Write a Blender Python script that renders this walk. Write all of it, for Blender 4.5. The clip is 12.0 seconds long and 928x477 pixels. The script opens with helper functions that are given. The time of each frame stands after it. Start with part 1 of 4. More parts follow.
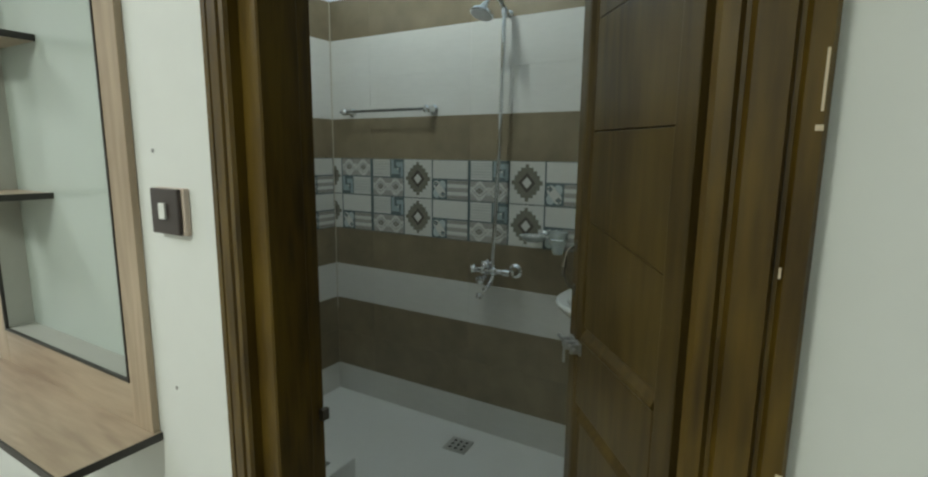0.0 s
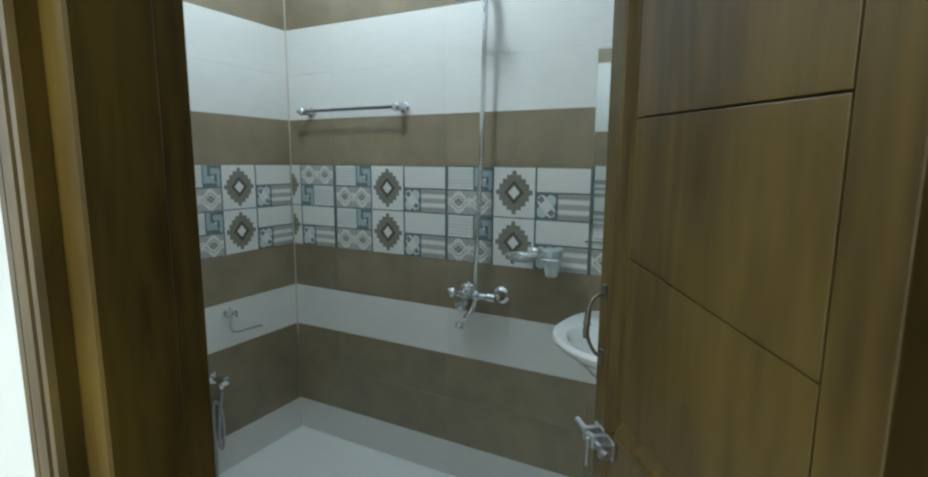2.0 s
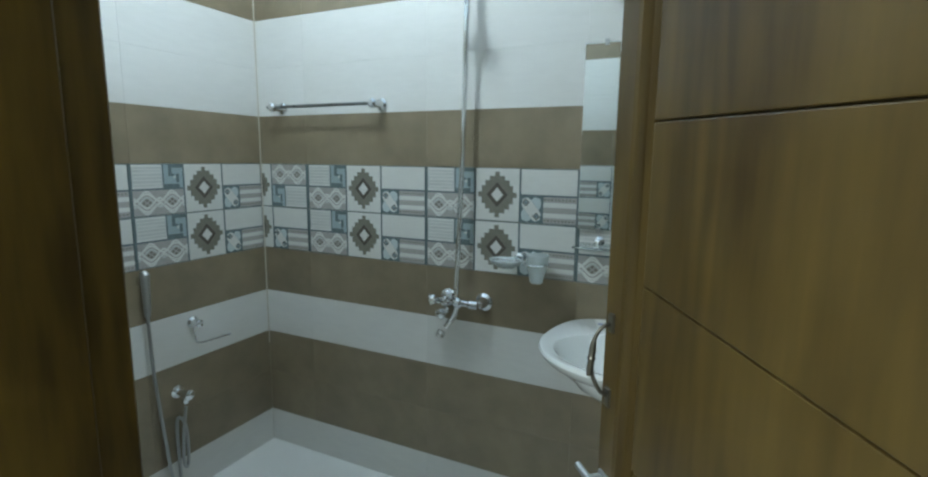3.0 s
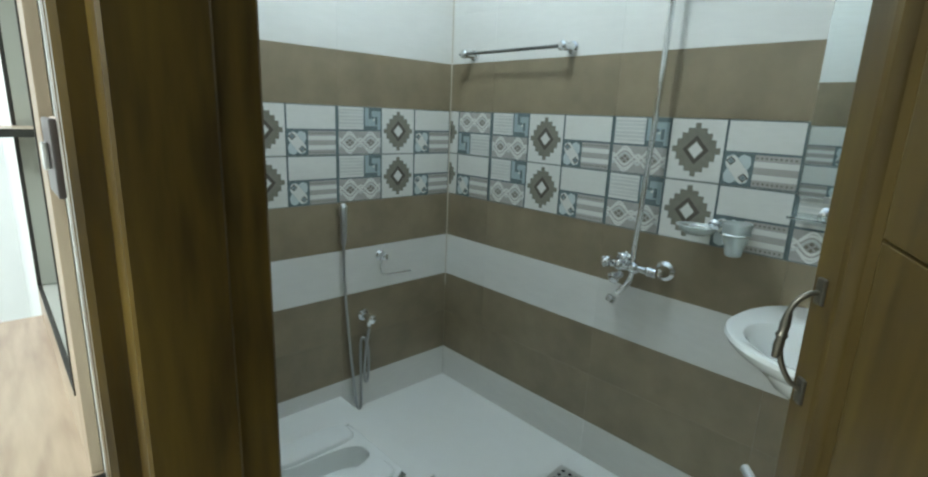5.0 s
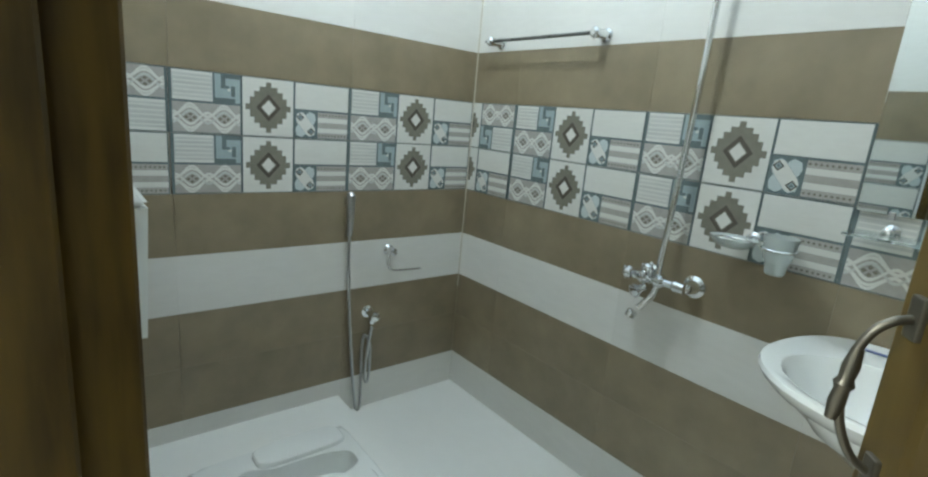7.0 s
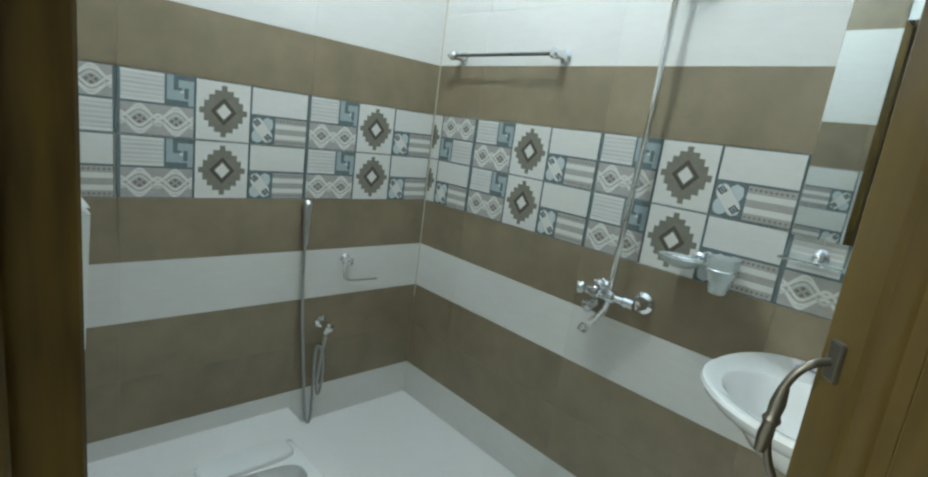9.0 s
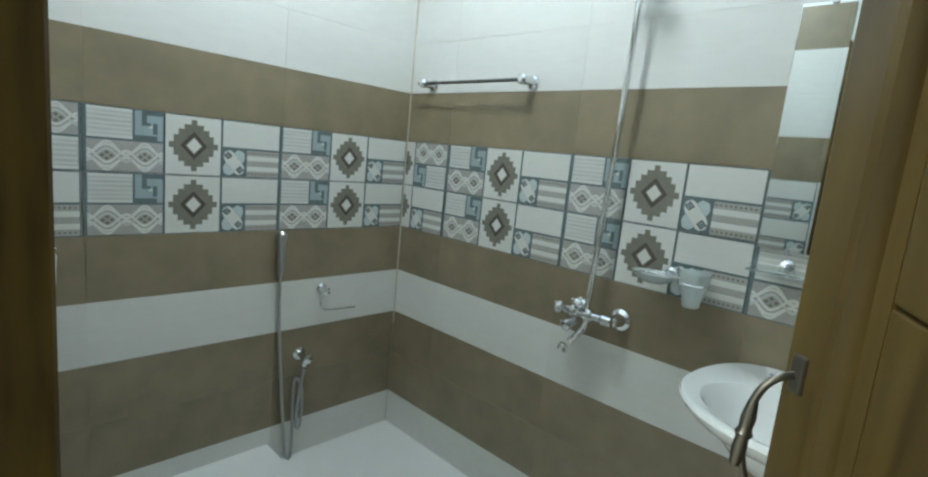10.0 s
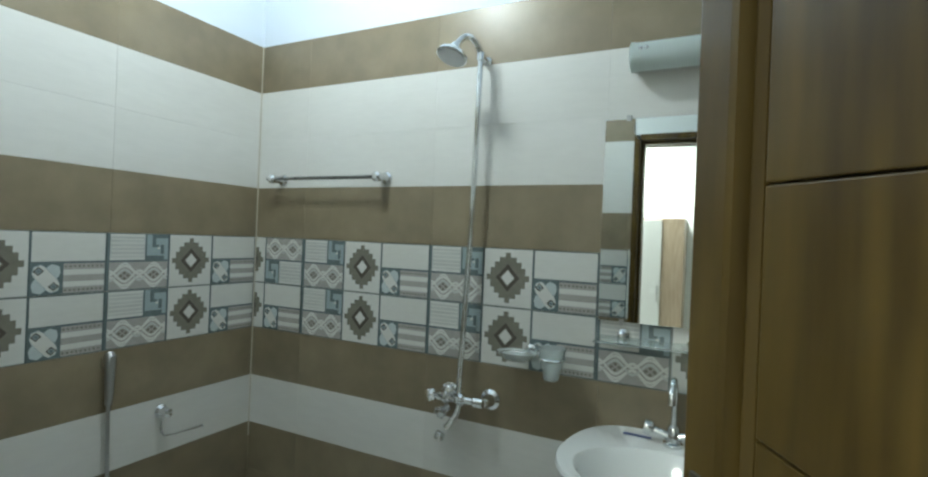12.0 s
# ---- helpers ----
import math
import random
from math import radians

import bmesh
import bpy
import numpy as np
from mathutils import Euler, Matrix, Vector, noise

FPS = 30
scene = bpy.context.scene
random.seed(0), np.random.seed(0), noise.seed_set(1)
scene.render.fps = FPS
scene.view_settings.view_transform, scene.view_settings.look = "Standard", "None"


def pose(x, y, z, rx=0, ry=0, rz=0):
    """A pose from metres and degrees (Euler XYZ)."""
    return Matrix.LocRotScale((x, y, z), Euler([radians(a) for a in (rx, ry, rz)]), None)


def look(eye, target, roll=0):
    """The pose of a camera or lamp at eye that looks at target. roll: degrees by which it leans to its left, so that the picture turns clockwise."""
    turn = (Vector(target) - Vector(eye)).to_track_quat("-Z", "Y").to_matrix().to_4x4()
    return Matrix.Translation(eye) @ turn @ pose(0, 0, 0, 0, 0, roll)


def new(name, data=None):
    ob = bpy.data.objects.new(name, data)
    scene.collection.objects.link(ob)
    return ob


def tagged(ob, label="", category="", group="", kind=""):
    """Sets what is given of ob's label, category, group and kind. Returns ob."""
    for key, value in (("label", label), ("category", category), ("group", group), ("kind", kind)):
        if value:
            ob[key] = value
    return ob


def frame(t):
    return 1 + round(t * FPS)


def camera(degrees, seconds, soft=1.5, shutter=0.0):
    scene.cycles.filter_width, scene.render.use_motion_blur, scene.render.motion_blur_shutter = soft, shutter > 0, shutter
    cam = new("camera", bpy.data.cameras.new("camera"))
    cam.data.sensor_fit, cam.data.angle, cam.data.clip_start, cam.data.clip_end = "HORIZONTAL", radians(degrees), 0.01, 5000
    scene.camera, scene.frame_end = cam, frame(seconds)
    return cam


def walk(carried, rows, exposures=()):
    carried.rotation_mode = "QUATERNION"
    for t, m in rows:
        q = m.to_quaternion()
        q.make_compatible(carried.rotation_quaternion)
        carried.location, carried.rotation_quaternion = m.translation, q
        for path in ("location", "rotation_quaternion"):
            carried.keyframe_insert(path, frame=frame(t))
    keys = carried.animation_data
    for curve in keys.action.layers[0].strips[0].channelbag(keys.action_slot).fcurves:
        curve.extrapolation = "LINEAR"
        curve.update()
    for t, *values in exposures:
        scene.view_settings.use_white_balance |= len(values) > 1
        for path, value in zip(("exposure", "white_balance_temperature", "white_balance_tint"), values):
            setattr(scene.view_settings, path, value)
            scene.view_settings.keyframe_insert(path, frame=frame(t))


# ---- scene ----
cam = camera(84.42, 12.0, soft=2.2)
EXPOSURES = [(0, -1.3, 7000, 8), (0.5, -1.2, 6950, 8), (1, -0.95, 6800, 9), (1.5, -0.65, 6550, 9), (2, -0.45, 6200, 10), (2.5, -0.4, 6050, 10), (4.5, -0.15, 6150, 8), (5.5, -0.15, 6500, 10), (6.5, 0.12, 6550, 11), (8.5, 0.1, 6500, 11), (10.5, -0.1, 6450, 10), (11, -0.2, 6480, 10), (12, -0.45, 6600, 9)]
PATH = [
    (0, (-0.000, -0.026, 1.379), (-0.996, 1.678, 1.056), 0.6),
    (0.5, (-0.033, 0.053, 1.386), (-1.020, 1.762, 1.061), 0.7),
    (1, (-0.065, 0.153, 1.380), (-1.045, 1.867, 1.061), 0.6),
    (1.5, (-0.100, 0.215, 1.370), (-1.083, 1.929, 1.064), 0.5),
    (2, (-0.164, 0.275, 1.372), (-1.093, 2.021, 1.076), 0.4),
    (2.5, (-0.213, 0.319, 1.389), (-1.048, 2.110, 1.081), 0.5),
    (4.5, (-0.220, 0.451, 1.345), (-1.460, 1.972, 0.962), 1.8),
    (5, (-0.218, 0.452, 1.331), (-1.634, 1.787, 0.868), 2.3),
    (5.5, (-0.214, 0.470, 1.319), (-1.664, 1.768, 0.855), 3.6),
    (6, (-0.242, 0.533, 1.308), (-1.662, 1.868, 0.858), 3.6),
    (6.5, (-0.261, 0.590, 1.281), (-1.732, 1.871, 0.840), 4.0),
    (8.5, (-0.265, 0.617, 1.283), (-1.799, 1.804, 0.798), 6.3),
    (9, (-0.262, 0.600, 1.300), (-1.665, 1.965, 0.892), 7.6),
    (9.5, (-0.236, 0.609, 1.308), (-1.618, 2.010, 0.952), 7.7),
    (10, (-0.257, 0.593, 1.308), (-1.615, 2.028, 0.996), 5.7),
    (10.5, (-0.265, 0.609, 1.323), (-1.559, 2.108, 1.044), 4.8),
    (11, (-0.297, 0.581, 1.347), (-1.361, 2.255, 1.095), 3.2),
    (11.5, (-0.283, 0.561, 1.359), (-1.307, 2.272, 1.207), 2.2),
    (12, (-0.295, 0.518, 1.380), (-1.189, 2.306, 1.382), 2.3),
]
walk(cam, [(t, look(eye, target, roll)) for t, eye, target, roll in PATH], EXPOSURES)

# ---- light ----
world = bpy.data.worlds.new("world")
scene.world = world
world.use_nodes = True
world.node_tree.nodes["Background"].inputs["Color"].default_value = (0.5, 0.55, 0.6, 1)
world.node_tree.nodes["Background"].inputs["Strength"].default_value = 0.05


def area_lamp(name, place, size, watts, colour, target):
    data = bpy.data.lights.new(name, "AREA")
    data.shape, data.size, data.energy, data.color = "DISK", size, watts, colour
    ob = new(name, data)
    ob.matrix_world = look(place, target)
    return ob


BATH_LAMP = (-1.32, 1.38)
HALL_LAMPS = [(-2.5, -0.55, 2.46), (-0.95, -1.40, 2.46)]
area_lamp("hall_light", HALL_LAMPS[0], 0.60, 38, (0.94, 0.97, 1.06), (-2.5, -0.55, 0))
area_lamp("hall_light", HALL_LAMPS[1], 0.40, 74, (0.93, 1.0, 0.94), (-0.95, -1.40, 0))


# ---- materials ----
def material(name, colour, rough=0.5, metal=0.0, spread=0.1, grain=8.0, stain=1.2, bump=0.1, fine=120.0, stretch=(1, 1, 1), coat=0.0, vary=0.0, second=None, transmission=0.0):
    """A surface with two scales of variation, a bump and, for repeats, a little difference from piece to piece."""
    m = bpy.data.materials.new(name)
    m.use_nodes = True
    nt = m.node_tree
    n, l = nt.nodes, nt.links
    b = n["Principled BSDF"]
    co = n.new("ShaderNodeTexCoord")
    mp = n.new("ShaderNodeMapping")
    mp.inputs["Scale"].default_value = stretch
    l.new(co.outputs["Object"], mp.inputs["Vector"])
    shift = n.new("ShaderNodeVectorMath")
    shift.operation = "ADD"
    info = n.new("ShaderNodeObjectInfo")
    mul = n.new("ShaderNodeMath")
    mul.operation = "MULTIPLY"
    mul.inputs[1].default_value = 37.0
    l.new(info.outputs["Random"], mul.inputs[0])
    l.new(mp.outputs[0], shift.inputs[0])
    l.new(mul.outputs[0], shift.inputs[1])
    big, small = n.new("ShaderNodeTexNoise"), n.new("ShaderNodeTexNoise")
    big.inputs["Scale"].default_value, big.inputs["Detail"].default_value = stain, 6
    small.inputs["Scale"].default_value, small.inputs["Detail"].default_value = grain, 8
    for t in (big, small):
        l.new(shift.outputs[0], t.inputs["Vector"])
    add = n.new("ShaderNodeMath")
    add.operation = "ADD"
    l.new(big.outputs["Fac"], add.inputs[0])
    l.new(small.outputs["Fac"], add.inputs[1])
    rng = n.new("ShaderNodeMapRange")
    rng.inputs["From Min"].default_value, rng.inputs["From Max"].default_value = 0.55, 1.45
    l.new(add.outputs[0], rng.inputs["Value"])
    mix = n.new("ShaderNodeMix")
    mix.data_type = "RGBA"
    lo = tuple(c * (1 - spread) for c in colour) if second is None else second
    hi = tuple(min(1, c * (1 + spread)) for c in colour) if second is None else colour
    mix.inputs[6].default_value, mix.inputs[7].default_value = (*lo, 1), (*hi, 1)
    l.new(rng.outputs[0], mix.inputs[0])
    hsv = n.new("ShaderNodeHueSaturation")
    l.new(mix.outputs[2], hsv.inputs["Color"])
    vr = n.new("ShaderNodeMapRange")
    vr.inputs["To Min"].default_value, vr.inputs["To Max"].default_value = 1 - vary, 1 + vary
    l.new(info.outputs["Random"], vr.inputs["Value"])
    l.new(vr.outputs[0], hsv.inputs["Value"])
    l.new(hsv.outputs[0], b.inputs["Base Color"])
    rr = n.new("ShaderNodeMapRange")
    rr.inputs["To Min"].default_value, rr.inputs["To Max"].default_value = max(0, rough * 0.8), min(1, rough * 1.25)
    l.new(small.outputs["Fac"], rr.inputs["Value"])
    l.new(rr.outputs[0], b.inputs["Roughness"])
    b.inputs["Metallic"].default_value = metal
    b.inputs["Coat Weight"].default_value = coat
    b.inputs["Coat Roughness"].default_value = 0.12
    b.inputs["Transmission Weight"].default_value = transmission
    if bump:
        fn = n.new("ShaderNodeTexNoise")
        fn.inputs["Scale"].default_value, fn.inputs["Detail"].default_value = fine, 4
        l.new(shift.outputs[0], fn.inputs["Vector"])
        bp = n.new("ShaderNodeBump")
        bp.inputs["Strength"].default_value, bp.inputs["Distance"].default_value = bump, 0.002
        l.new(fn.outputs["Fac"], bp.inputs["Height"])
        l.new(bp.outputs[0], b.inputs["Normal"])
    return m


def wood(name, light, dark, scale=1.0, rough=0.35, coat=0.4, along="z", knots=0.0):
    """Long-grained wood: stretched noise bends a set of bands; knots are dark spots that the grain flows round."""
    m = bpy.data.materials.new(name)
    m.use_nodes = True
    nt = m.node_tree
    n, l = nt.nodes, nt.links
    b = n["Principled BSDF"]
    co = n.new("ShaderNodeTexCoord")
    mp = n.new("ShaderNodeMapping")
    s = {"x": (0.12, 1, 1), "y": (1, 0.12, 1), "z": (1, 1, 0.12)}[along]
    mp.inputs["Scale"].default_value = tuple(scale * c for c in s)
    l.new(co.outputs["Object"], mp.inputs["Vector"])
    warp = n.new("ShaderNodeTexNoise")
    warp.inputs["Scale"].default_value, warp.inputs["Detail"].default_value, warp.inputs["Distortion"].default_value = 9, 3, 0.6
    l.new(mp.outputs[0], warp.inputs["Vector"])
    rings = n.new("ShaderNodeMath")
    rings.operation = "MULTIPLY"
    rings.inputs[1].default_value = 45.0
    l.new(warp.outputs["Fac"], rings.inputs[0])
    wrap = n.new("ShaderNodeMath")
    wrap.operation = "SINE"
    l.new(rings.outputs[0], wrap.inputs[0])
    fibre = n.new("ShaderNodeTexNoise")
    fibre.inputs["Scale"].default_value, fibre.inputs["Detail"].default_value = 70, 8
    l.new(mp.outputs[0], fibre.inputs["Vector"])
    blot = n.new("ShaderNodeTexNoise")
    blot.inputs["Scale"].default_value, blot.inputs["Detail"].default_value = 3, 3
    l.new(co.outputs["Object"], blot.inputs["Vector"])
    a1 = n.new("ShaderNodeMath")
    a1.operation = "MULTIPLY_ADD"
    a1.inputs[1].default_value = 0.12
    l.new(wrap.outputs[0], a1.inputs[0])
    l.new(fibre.outputs["Fac"], a1.inputs[2])
    a2 = n.new("ShaderNodeMath")
    a2.operation = "ADD"
    l.new(a1.outputs[0], a2.inputs[0])
    l.new(blot.outputs["Fac"], a2.inputs[1])
    rng = n.new("ShaderNodeMapRange")
    rng.inputs["From Min"].default_value, rng.inputs["From Max"].default_value = 0.62, 1.38
    l.new(a2.outputs[0], rng.inputs["Value"])
    mix = n.new("ShaderNodeMix")
    mix.data_type = "RGBA"
    mix.inputs[6].default_value, mix.inputs[7].default_value = (*dark, 1), (*light, 1)
    l.new(rng.outputs[0], mix.inputs[0])
    out = mix.outputs[2]
    if knots:
        kp = n.new("ShaderNodeMapping")
        kp.inputs["Scale"].default_value = (9, 9, 3.2) if along == "z" else (3.2, 9, 9)
        l.new(co.outputs["Object"], kp.inputs["Vector"])
        vo = n.new("ShaderNodeTexVoronoi")
        vo.inputs["Scale"].default_value = 1.0
        l.new(kp.outputs[0], vo.inputs["Vector"])
        kr = n.new("ShaderNodeMapRange")
        kr.inputs["From Min"].default_value, kr.inputs["From Max"].default_value = 0.05, 0.2
        kr.inputs["To Min"].default_value, kr.inputs["To Max"].default_value = knots, 0.0
        l.new(vo.outputs["Distance"], kr.inputs["Value"])
        km = n.new("ShaderNodeMix")
        km.data_type = "RGBA"
        km.inputs[7].default_value = (*(c * 0.25 for c in dark), 1)
        l.new(kr.outputs[0], km.inputs[0])
        l.new(out, km.inputs[6])
        out = km.outputs[2]
    l.new(out, b.inputs["Base Color"])
    b.inputs["Roughness"].default_value = rough
    b.inputs["Specular IOR Level"].default_value = 0.35
    b.inputs["Coat Weight"].default_value, b.inputs["Coat Roughness"].default_value = coat, 0.15
    bp = n.new("ShaderNodeBump")
    bp.inputs["Strength"].default_value, bp.inputs["Distance"].default_value = 0.15, 0.001
    l.new(a1.outputs[0], bp.inputs["Height"])
    l.new(bp.outputs[0], b.inputs["Normal"])
    return m


M_PAINT = material("wall_paint", (0.74, 0.77, 0.75), 0.6, spread=0.03, grain=14, stain=1.5, bump=0.12, fine=60)
M_CEIL = material("ceiling_paint", (0.70, 0.77, 0.85), 0.8, spread=0.03, bump=0.05)
M_BROWN = material("brown_tile_glaze", (0.222, 0.180, 0.116), 0.33, spread=0.22, grain=11, stain=4, bump=0, vary=0.04)
M_CREAM = material("cream_tile_glaze", (0.65, 0.645, 0.61), 0.38, spread=0.05, grain=60, stain=3, bump=0.03, fine=260, vary=0.015, stretch=(0.25, 0.25, 1))
M_GROUT = material("grout", (0.46, 0.42, 0.35), 0.9, spread=0.15, grain=40, bump=0.3)
M_SLATE = material("slate_print", (0.130, 0.165, 0.168), 0.22, spread=0.18, grain=60, stain=12, bump=0.02)
M_OFF = material("offwhite_print", (0.62, 0.62, 0.58), 0.2, spread=0.05, grain=90, stain=8, bump=0.02, stretch=(0.3, 1, 1))
M_HATCH = material("hatched_grey_print", (0.50, 0.51, 0.485), 0.22, spread=0.14, grain=60, stain=40, bump=0.02, stretch=(0.2, 1, 1.6))
M_TAUPE = material("taupe_print", (0.19, 0.18, 0.145), 0.22, spread=0.15, grain=60, stain=12, bump=0.02)
M_DARK = material("umber_print", (0.09, 0.08, 0.065), 0.22, spread=0.15, grain=60, bump=0.02)
M_ROSE = material("rose_grey_print", (0.37, 0.355, 0.33), 0.22, spread=0.12, grain=60, bump=0.02)
M_BLUE = material("pale_blue_print", (0.31, 0.38, 0.39), 0.22, spread=0.1, grain=60, bump=0.02)
M_PALE = material("pale_grey_blue_print", (0.47, 0.53, 0.53), 0.22, spread=0.08, grain=60, bump=0.02)
M_RAIL = material("darkened_steel", (0.20, 0.21, 0.20), 0.28, metal=1.0, spread=0.15, grain=50, bump=0.02)
M_FLOOR = material("floor_tile_glaze", (0.75, 0.76, 0.73), 0.3, spread=0.02, grain=20, stain=2, bump=0.02)
M_HALLFLOOR = material("hall_floor_tile", (0.5, 0.48, 0.42), 0.25, spread=0.06, grain=12, bump=0.02)
M_CERAMIC = material("white_ceramic", (0.78, 0.80, 0.78), 0.08, spread=0.02, grain=4, bump=0, coat=0.3)
M_PLASTIC = material("white_plastic", (0.72, 0.74, 0.71), 0.25, spread=0.03, bump=0.02)
M_CHROME = material("chrome", (0.72, 0.74, 0.75), 0.12, metal=1.0, spread=0.05, bump=0)
M_STEEL = material("brushed_steel", (0.45, 0.46, 0.46), 0.32, metal=1.0, spread=0.1, grain=50, bump=0.05)
M_DULL = material("aged_bronze", (0.15, 0.14, 0.115), 0.35, metal=0.9, spread=0.25, grain=40, bump=0.1)
M_BLACK = material("black_rubber", (0.015, 0.015, 0.015), 0.5, spread=0.2)
M_EDGE = material("dark_edge_band", (0.03, 0.028, 0.024), 0.4, spread=0.2)
M_SWITCH = material("dark_brown_plastic", (0.05, 0.038, 0.034), 0.3, spread=0.1)
M_BACKBOX = material("ivory_plastic", (0.6, 0.5, 0.42), 0.4, spread=0.05)
M_NICHE = material("pale_green_panel", (0.46, 0.53, 0.49), 0.22, spread=0.04, grain=3, bump=0.02)
M_TEAK = wood("varnished_teak", (0.118, 0.072, 0.009), (0.032, 0.017, 0.002), 1.0, 0.36, 0.25, "z", knots=0.35)
M_TEAK_DOOR = wood("varnished_door_veneer", (0.096, 0.064, 0.016), (0.036, 0.022, 0.005), 0.7, 0.34, 0.12, "z")
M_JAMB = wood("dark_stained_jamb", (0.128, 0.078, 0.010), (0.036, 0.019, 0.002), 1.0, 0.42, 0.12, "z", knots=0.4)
# stained jamb wood, deepened to put the hinge gap's shade into its colour
M_JAMB_SHADED = wood("gap_shaded_jamb", (0.022, 0.014, 0.006), (0.010, 0.006, 0.003), 1.0, 0.6, 0.0, "z")
M_OAK = wood("pale_oak_laminate", (0.50, 0.40, 0.29), (0.34, 0.26, 0.18), 0.8, 0.4, 0.1, "z")
M_OAK_X = wood("pale_oak_laminate_shelf", (0.50, 0.41, 0.30), (0.33, 0.25, 0.18), 0.8, 0.35, 0.1, "x", knots=0.3)
M_MIRROR = material("mirror_silver", (0.82, 0.87, 0.86), 0.02, metal=1.0, spread=0.0, bump=0)


def glass(name, colour, rough, clear=0.95):
    m = bpy.data.materials.new(name)
    m.use_nodes = True
    b = m.node_tree.nodes["Principled BSDF"]
    b.inputs["Base Color"].default_value = (*colour, 1)
    b.inputs["Roughness"].default_value = rough
    b.inputs["Transmission Weight"].default_value = clear
    b.inputs["IOR"].default_value = 1.45
    return m


M_GLASS = glass("clear_glass", (0.86, 0.96, 0.94), 0.03)
M_FROST = glass("frosted_glass", (0.82, 0.92, 0.90), 0.35, 0.55)
M_MILK = glass("milky_glass", (0.86, 0.92, 0.91), 0.10, 0.70)


def emitter(name, colour, strength):
    m = bpy.data.materials.new(name)
    m.use_nodes = True
    b = m.node_tree.nodes["Principled BSDF"]
    b.inputs["Emission Color"].default_value, b.inputs["Emission Strength"].default_value = (*colour, 1), strength
    return m


M_GLOW = emitter("lamp_diffuser", (1, 0.98, 0.92), 6)
M_GLOBE = emitter("globe_glow", (0.845, 0.97, 0.985), 154)


# ---- builders ----
def part(name, bm, mat, parent=None, label="", smooth=False):
    me = bpy.data.meshes.new(name)
    bmesh.ops.recalc_face_normals(bm, faces=bm.faces[:])
    bm.to_mesh(me)
    bm.free()
    for one in mat if isinstance(mat, (list, tuple)) else [mat]:
        me.materials.append(one)
    if smooth:
        me.shade_smooth()
        me.set_sharp_from_angle(angle=radians(38))
    ob = new(name, me)
    if parent:
        ob.parent = parent
    return tagged(ob, label=label)


def empty(name, place=(0, 0, 0), label="", category="", group="", turn=0.0):
    ob = new(name)
    ob.empty_display_size = 0.05
    ob.matrix_basis = pose(*place, 0, 0, turn)
    return tagged(ob, label=label, category=category, group=group)


def add_box(bm, x0, x1, y0, y1, z0, z1, bevel=0.0, mat=0):
    made = bmesh.ops.create_cube(bm, size=1.0, matrix=Matrix.Translation(((x0 + x1) / 2, (y0 + y1) / 2, (z0 + z1) / 2)) @ Matrix.Diagonal((x1 - x0, y1 - y0, z1 - z0, 1)))
    faces = {f for v in made["verts"] for f in v.link_faces}
    for f in faces:
        f.material_index = mat
    if bevel:
        edges = list({e for v in made["verts"] for e in v.link_edges})
        bmesh.ops.bevel(bm, geom=edges, offset=bevel, segments=2, affect="EDGES", profile=0.6)
    return bm


def box(*a, **k):
    return add_box(bmesh.new(), *a, **k)


def add_tube(bm, points, radius, sides=12, radii=None, caps=True):
    """A round bar through the points."""
    pts = [Vector(p) for p in points]
    rings, side = [], None
    for i, p in enumerate(pts):
        d = (pts[min(i + 1, len(pts) - 1)] - pts[max(i - 1, 0)]).normalized()
        if side is None:
            side = d.orthogonal().normalized()
        side = (side - d * side.dot(d)).normalized()
        up = d.cross(side)
        r = radii[i] if radii else radius
        rings.append([bm.verts.new(p + r * (math.cos(a) * side + math.sin(a) * up)) for a in (2 * math.pi * k / sides for k in range(sides))])
    for a, b in zip(rings, rings[1:]):
        for k in range(sides):
            bm.faces.new((a[k], a[(k + 1) % sides], b[(k + 1) % sides], b[k]))
    if caps:
        bm.faces.new(rings[0][::-1])
        bm.faces.new(rings[-1])
    return bm


def tube(*a, **k):
    return add_tube(bmesh.new(), *a, **k)


def smooth_path(points, steps=6):
    """Points on a curve through the given ones."""
    p = [Vector(q) for q in points]
    p = [2 * p[0] - p[1]] + p + [2 * p[-1] - p[-2]]
    out = []
    for i in range(1, len(p) - 2):
        for k in range(steps):
            t = k / steps
            out.append(0.5 * (2 * p[i] + (p[i + 1] - p[i - 1]) * t + (2 * p[i - 1] - 5 * p[i] + 4 * p[i + 1] - p[i + 2]) * t * t + (3 * p[i] - p[i - 1] - 3 * p[i + 1] + p[i + 2]) * t ** 3))
    return out + [p[-2]]


def add_rings(bm, rings, cap_first=True, cap_last=True):
    made = [[bm.verts.new(v) for v in ring] for ring in rings]
    for a, b in zip(made, made[1:]):
        for k in range(len(a)):
            bm.faces.new((a[k], a[(k + 1) % len(a)], b[(k + 1) % len(a)], b[k]))
    if cap_first:
        bm.faces.new(made[0][::-1])
    if cap_last:
        bm.faces.new(made[-1])
    return bm


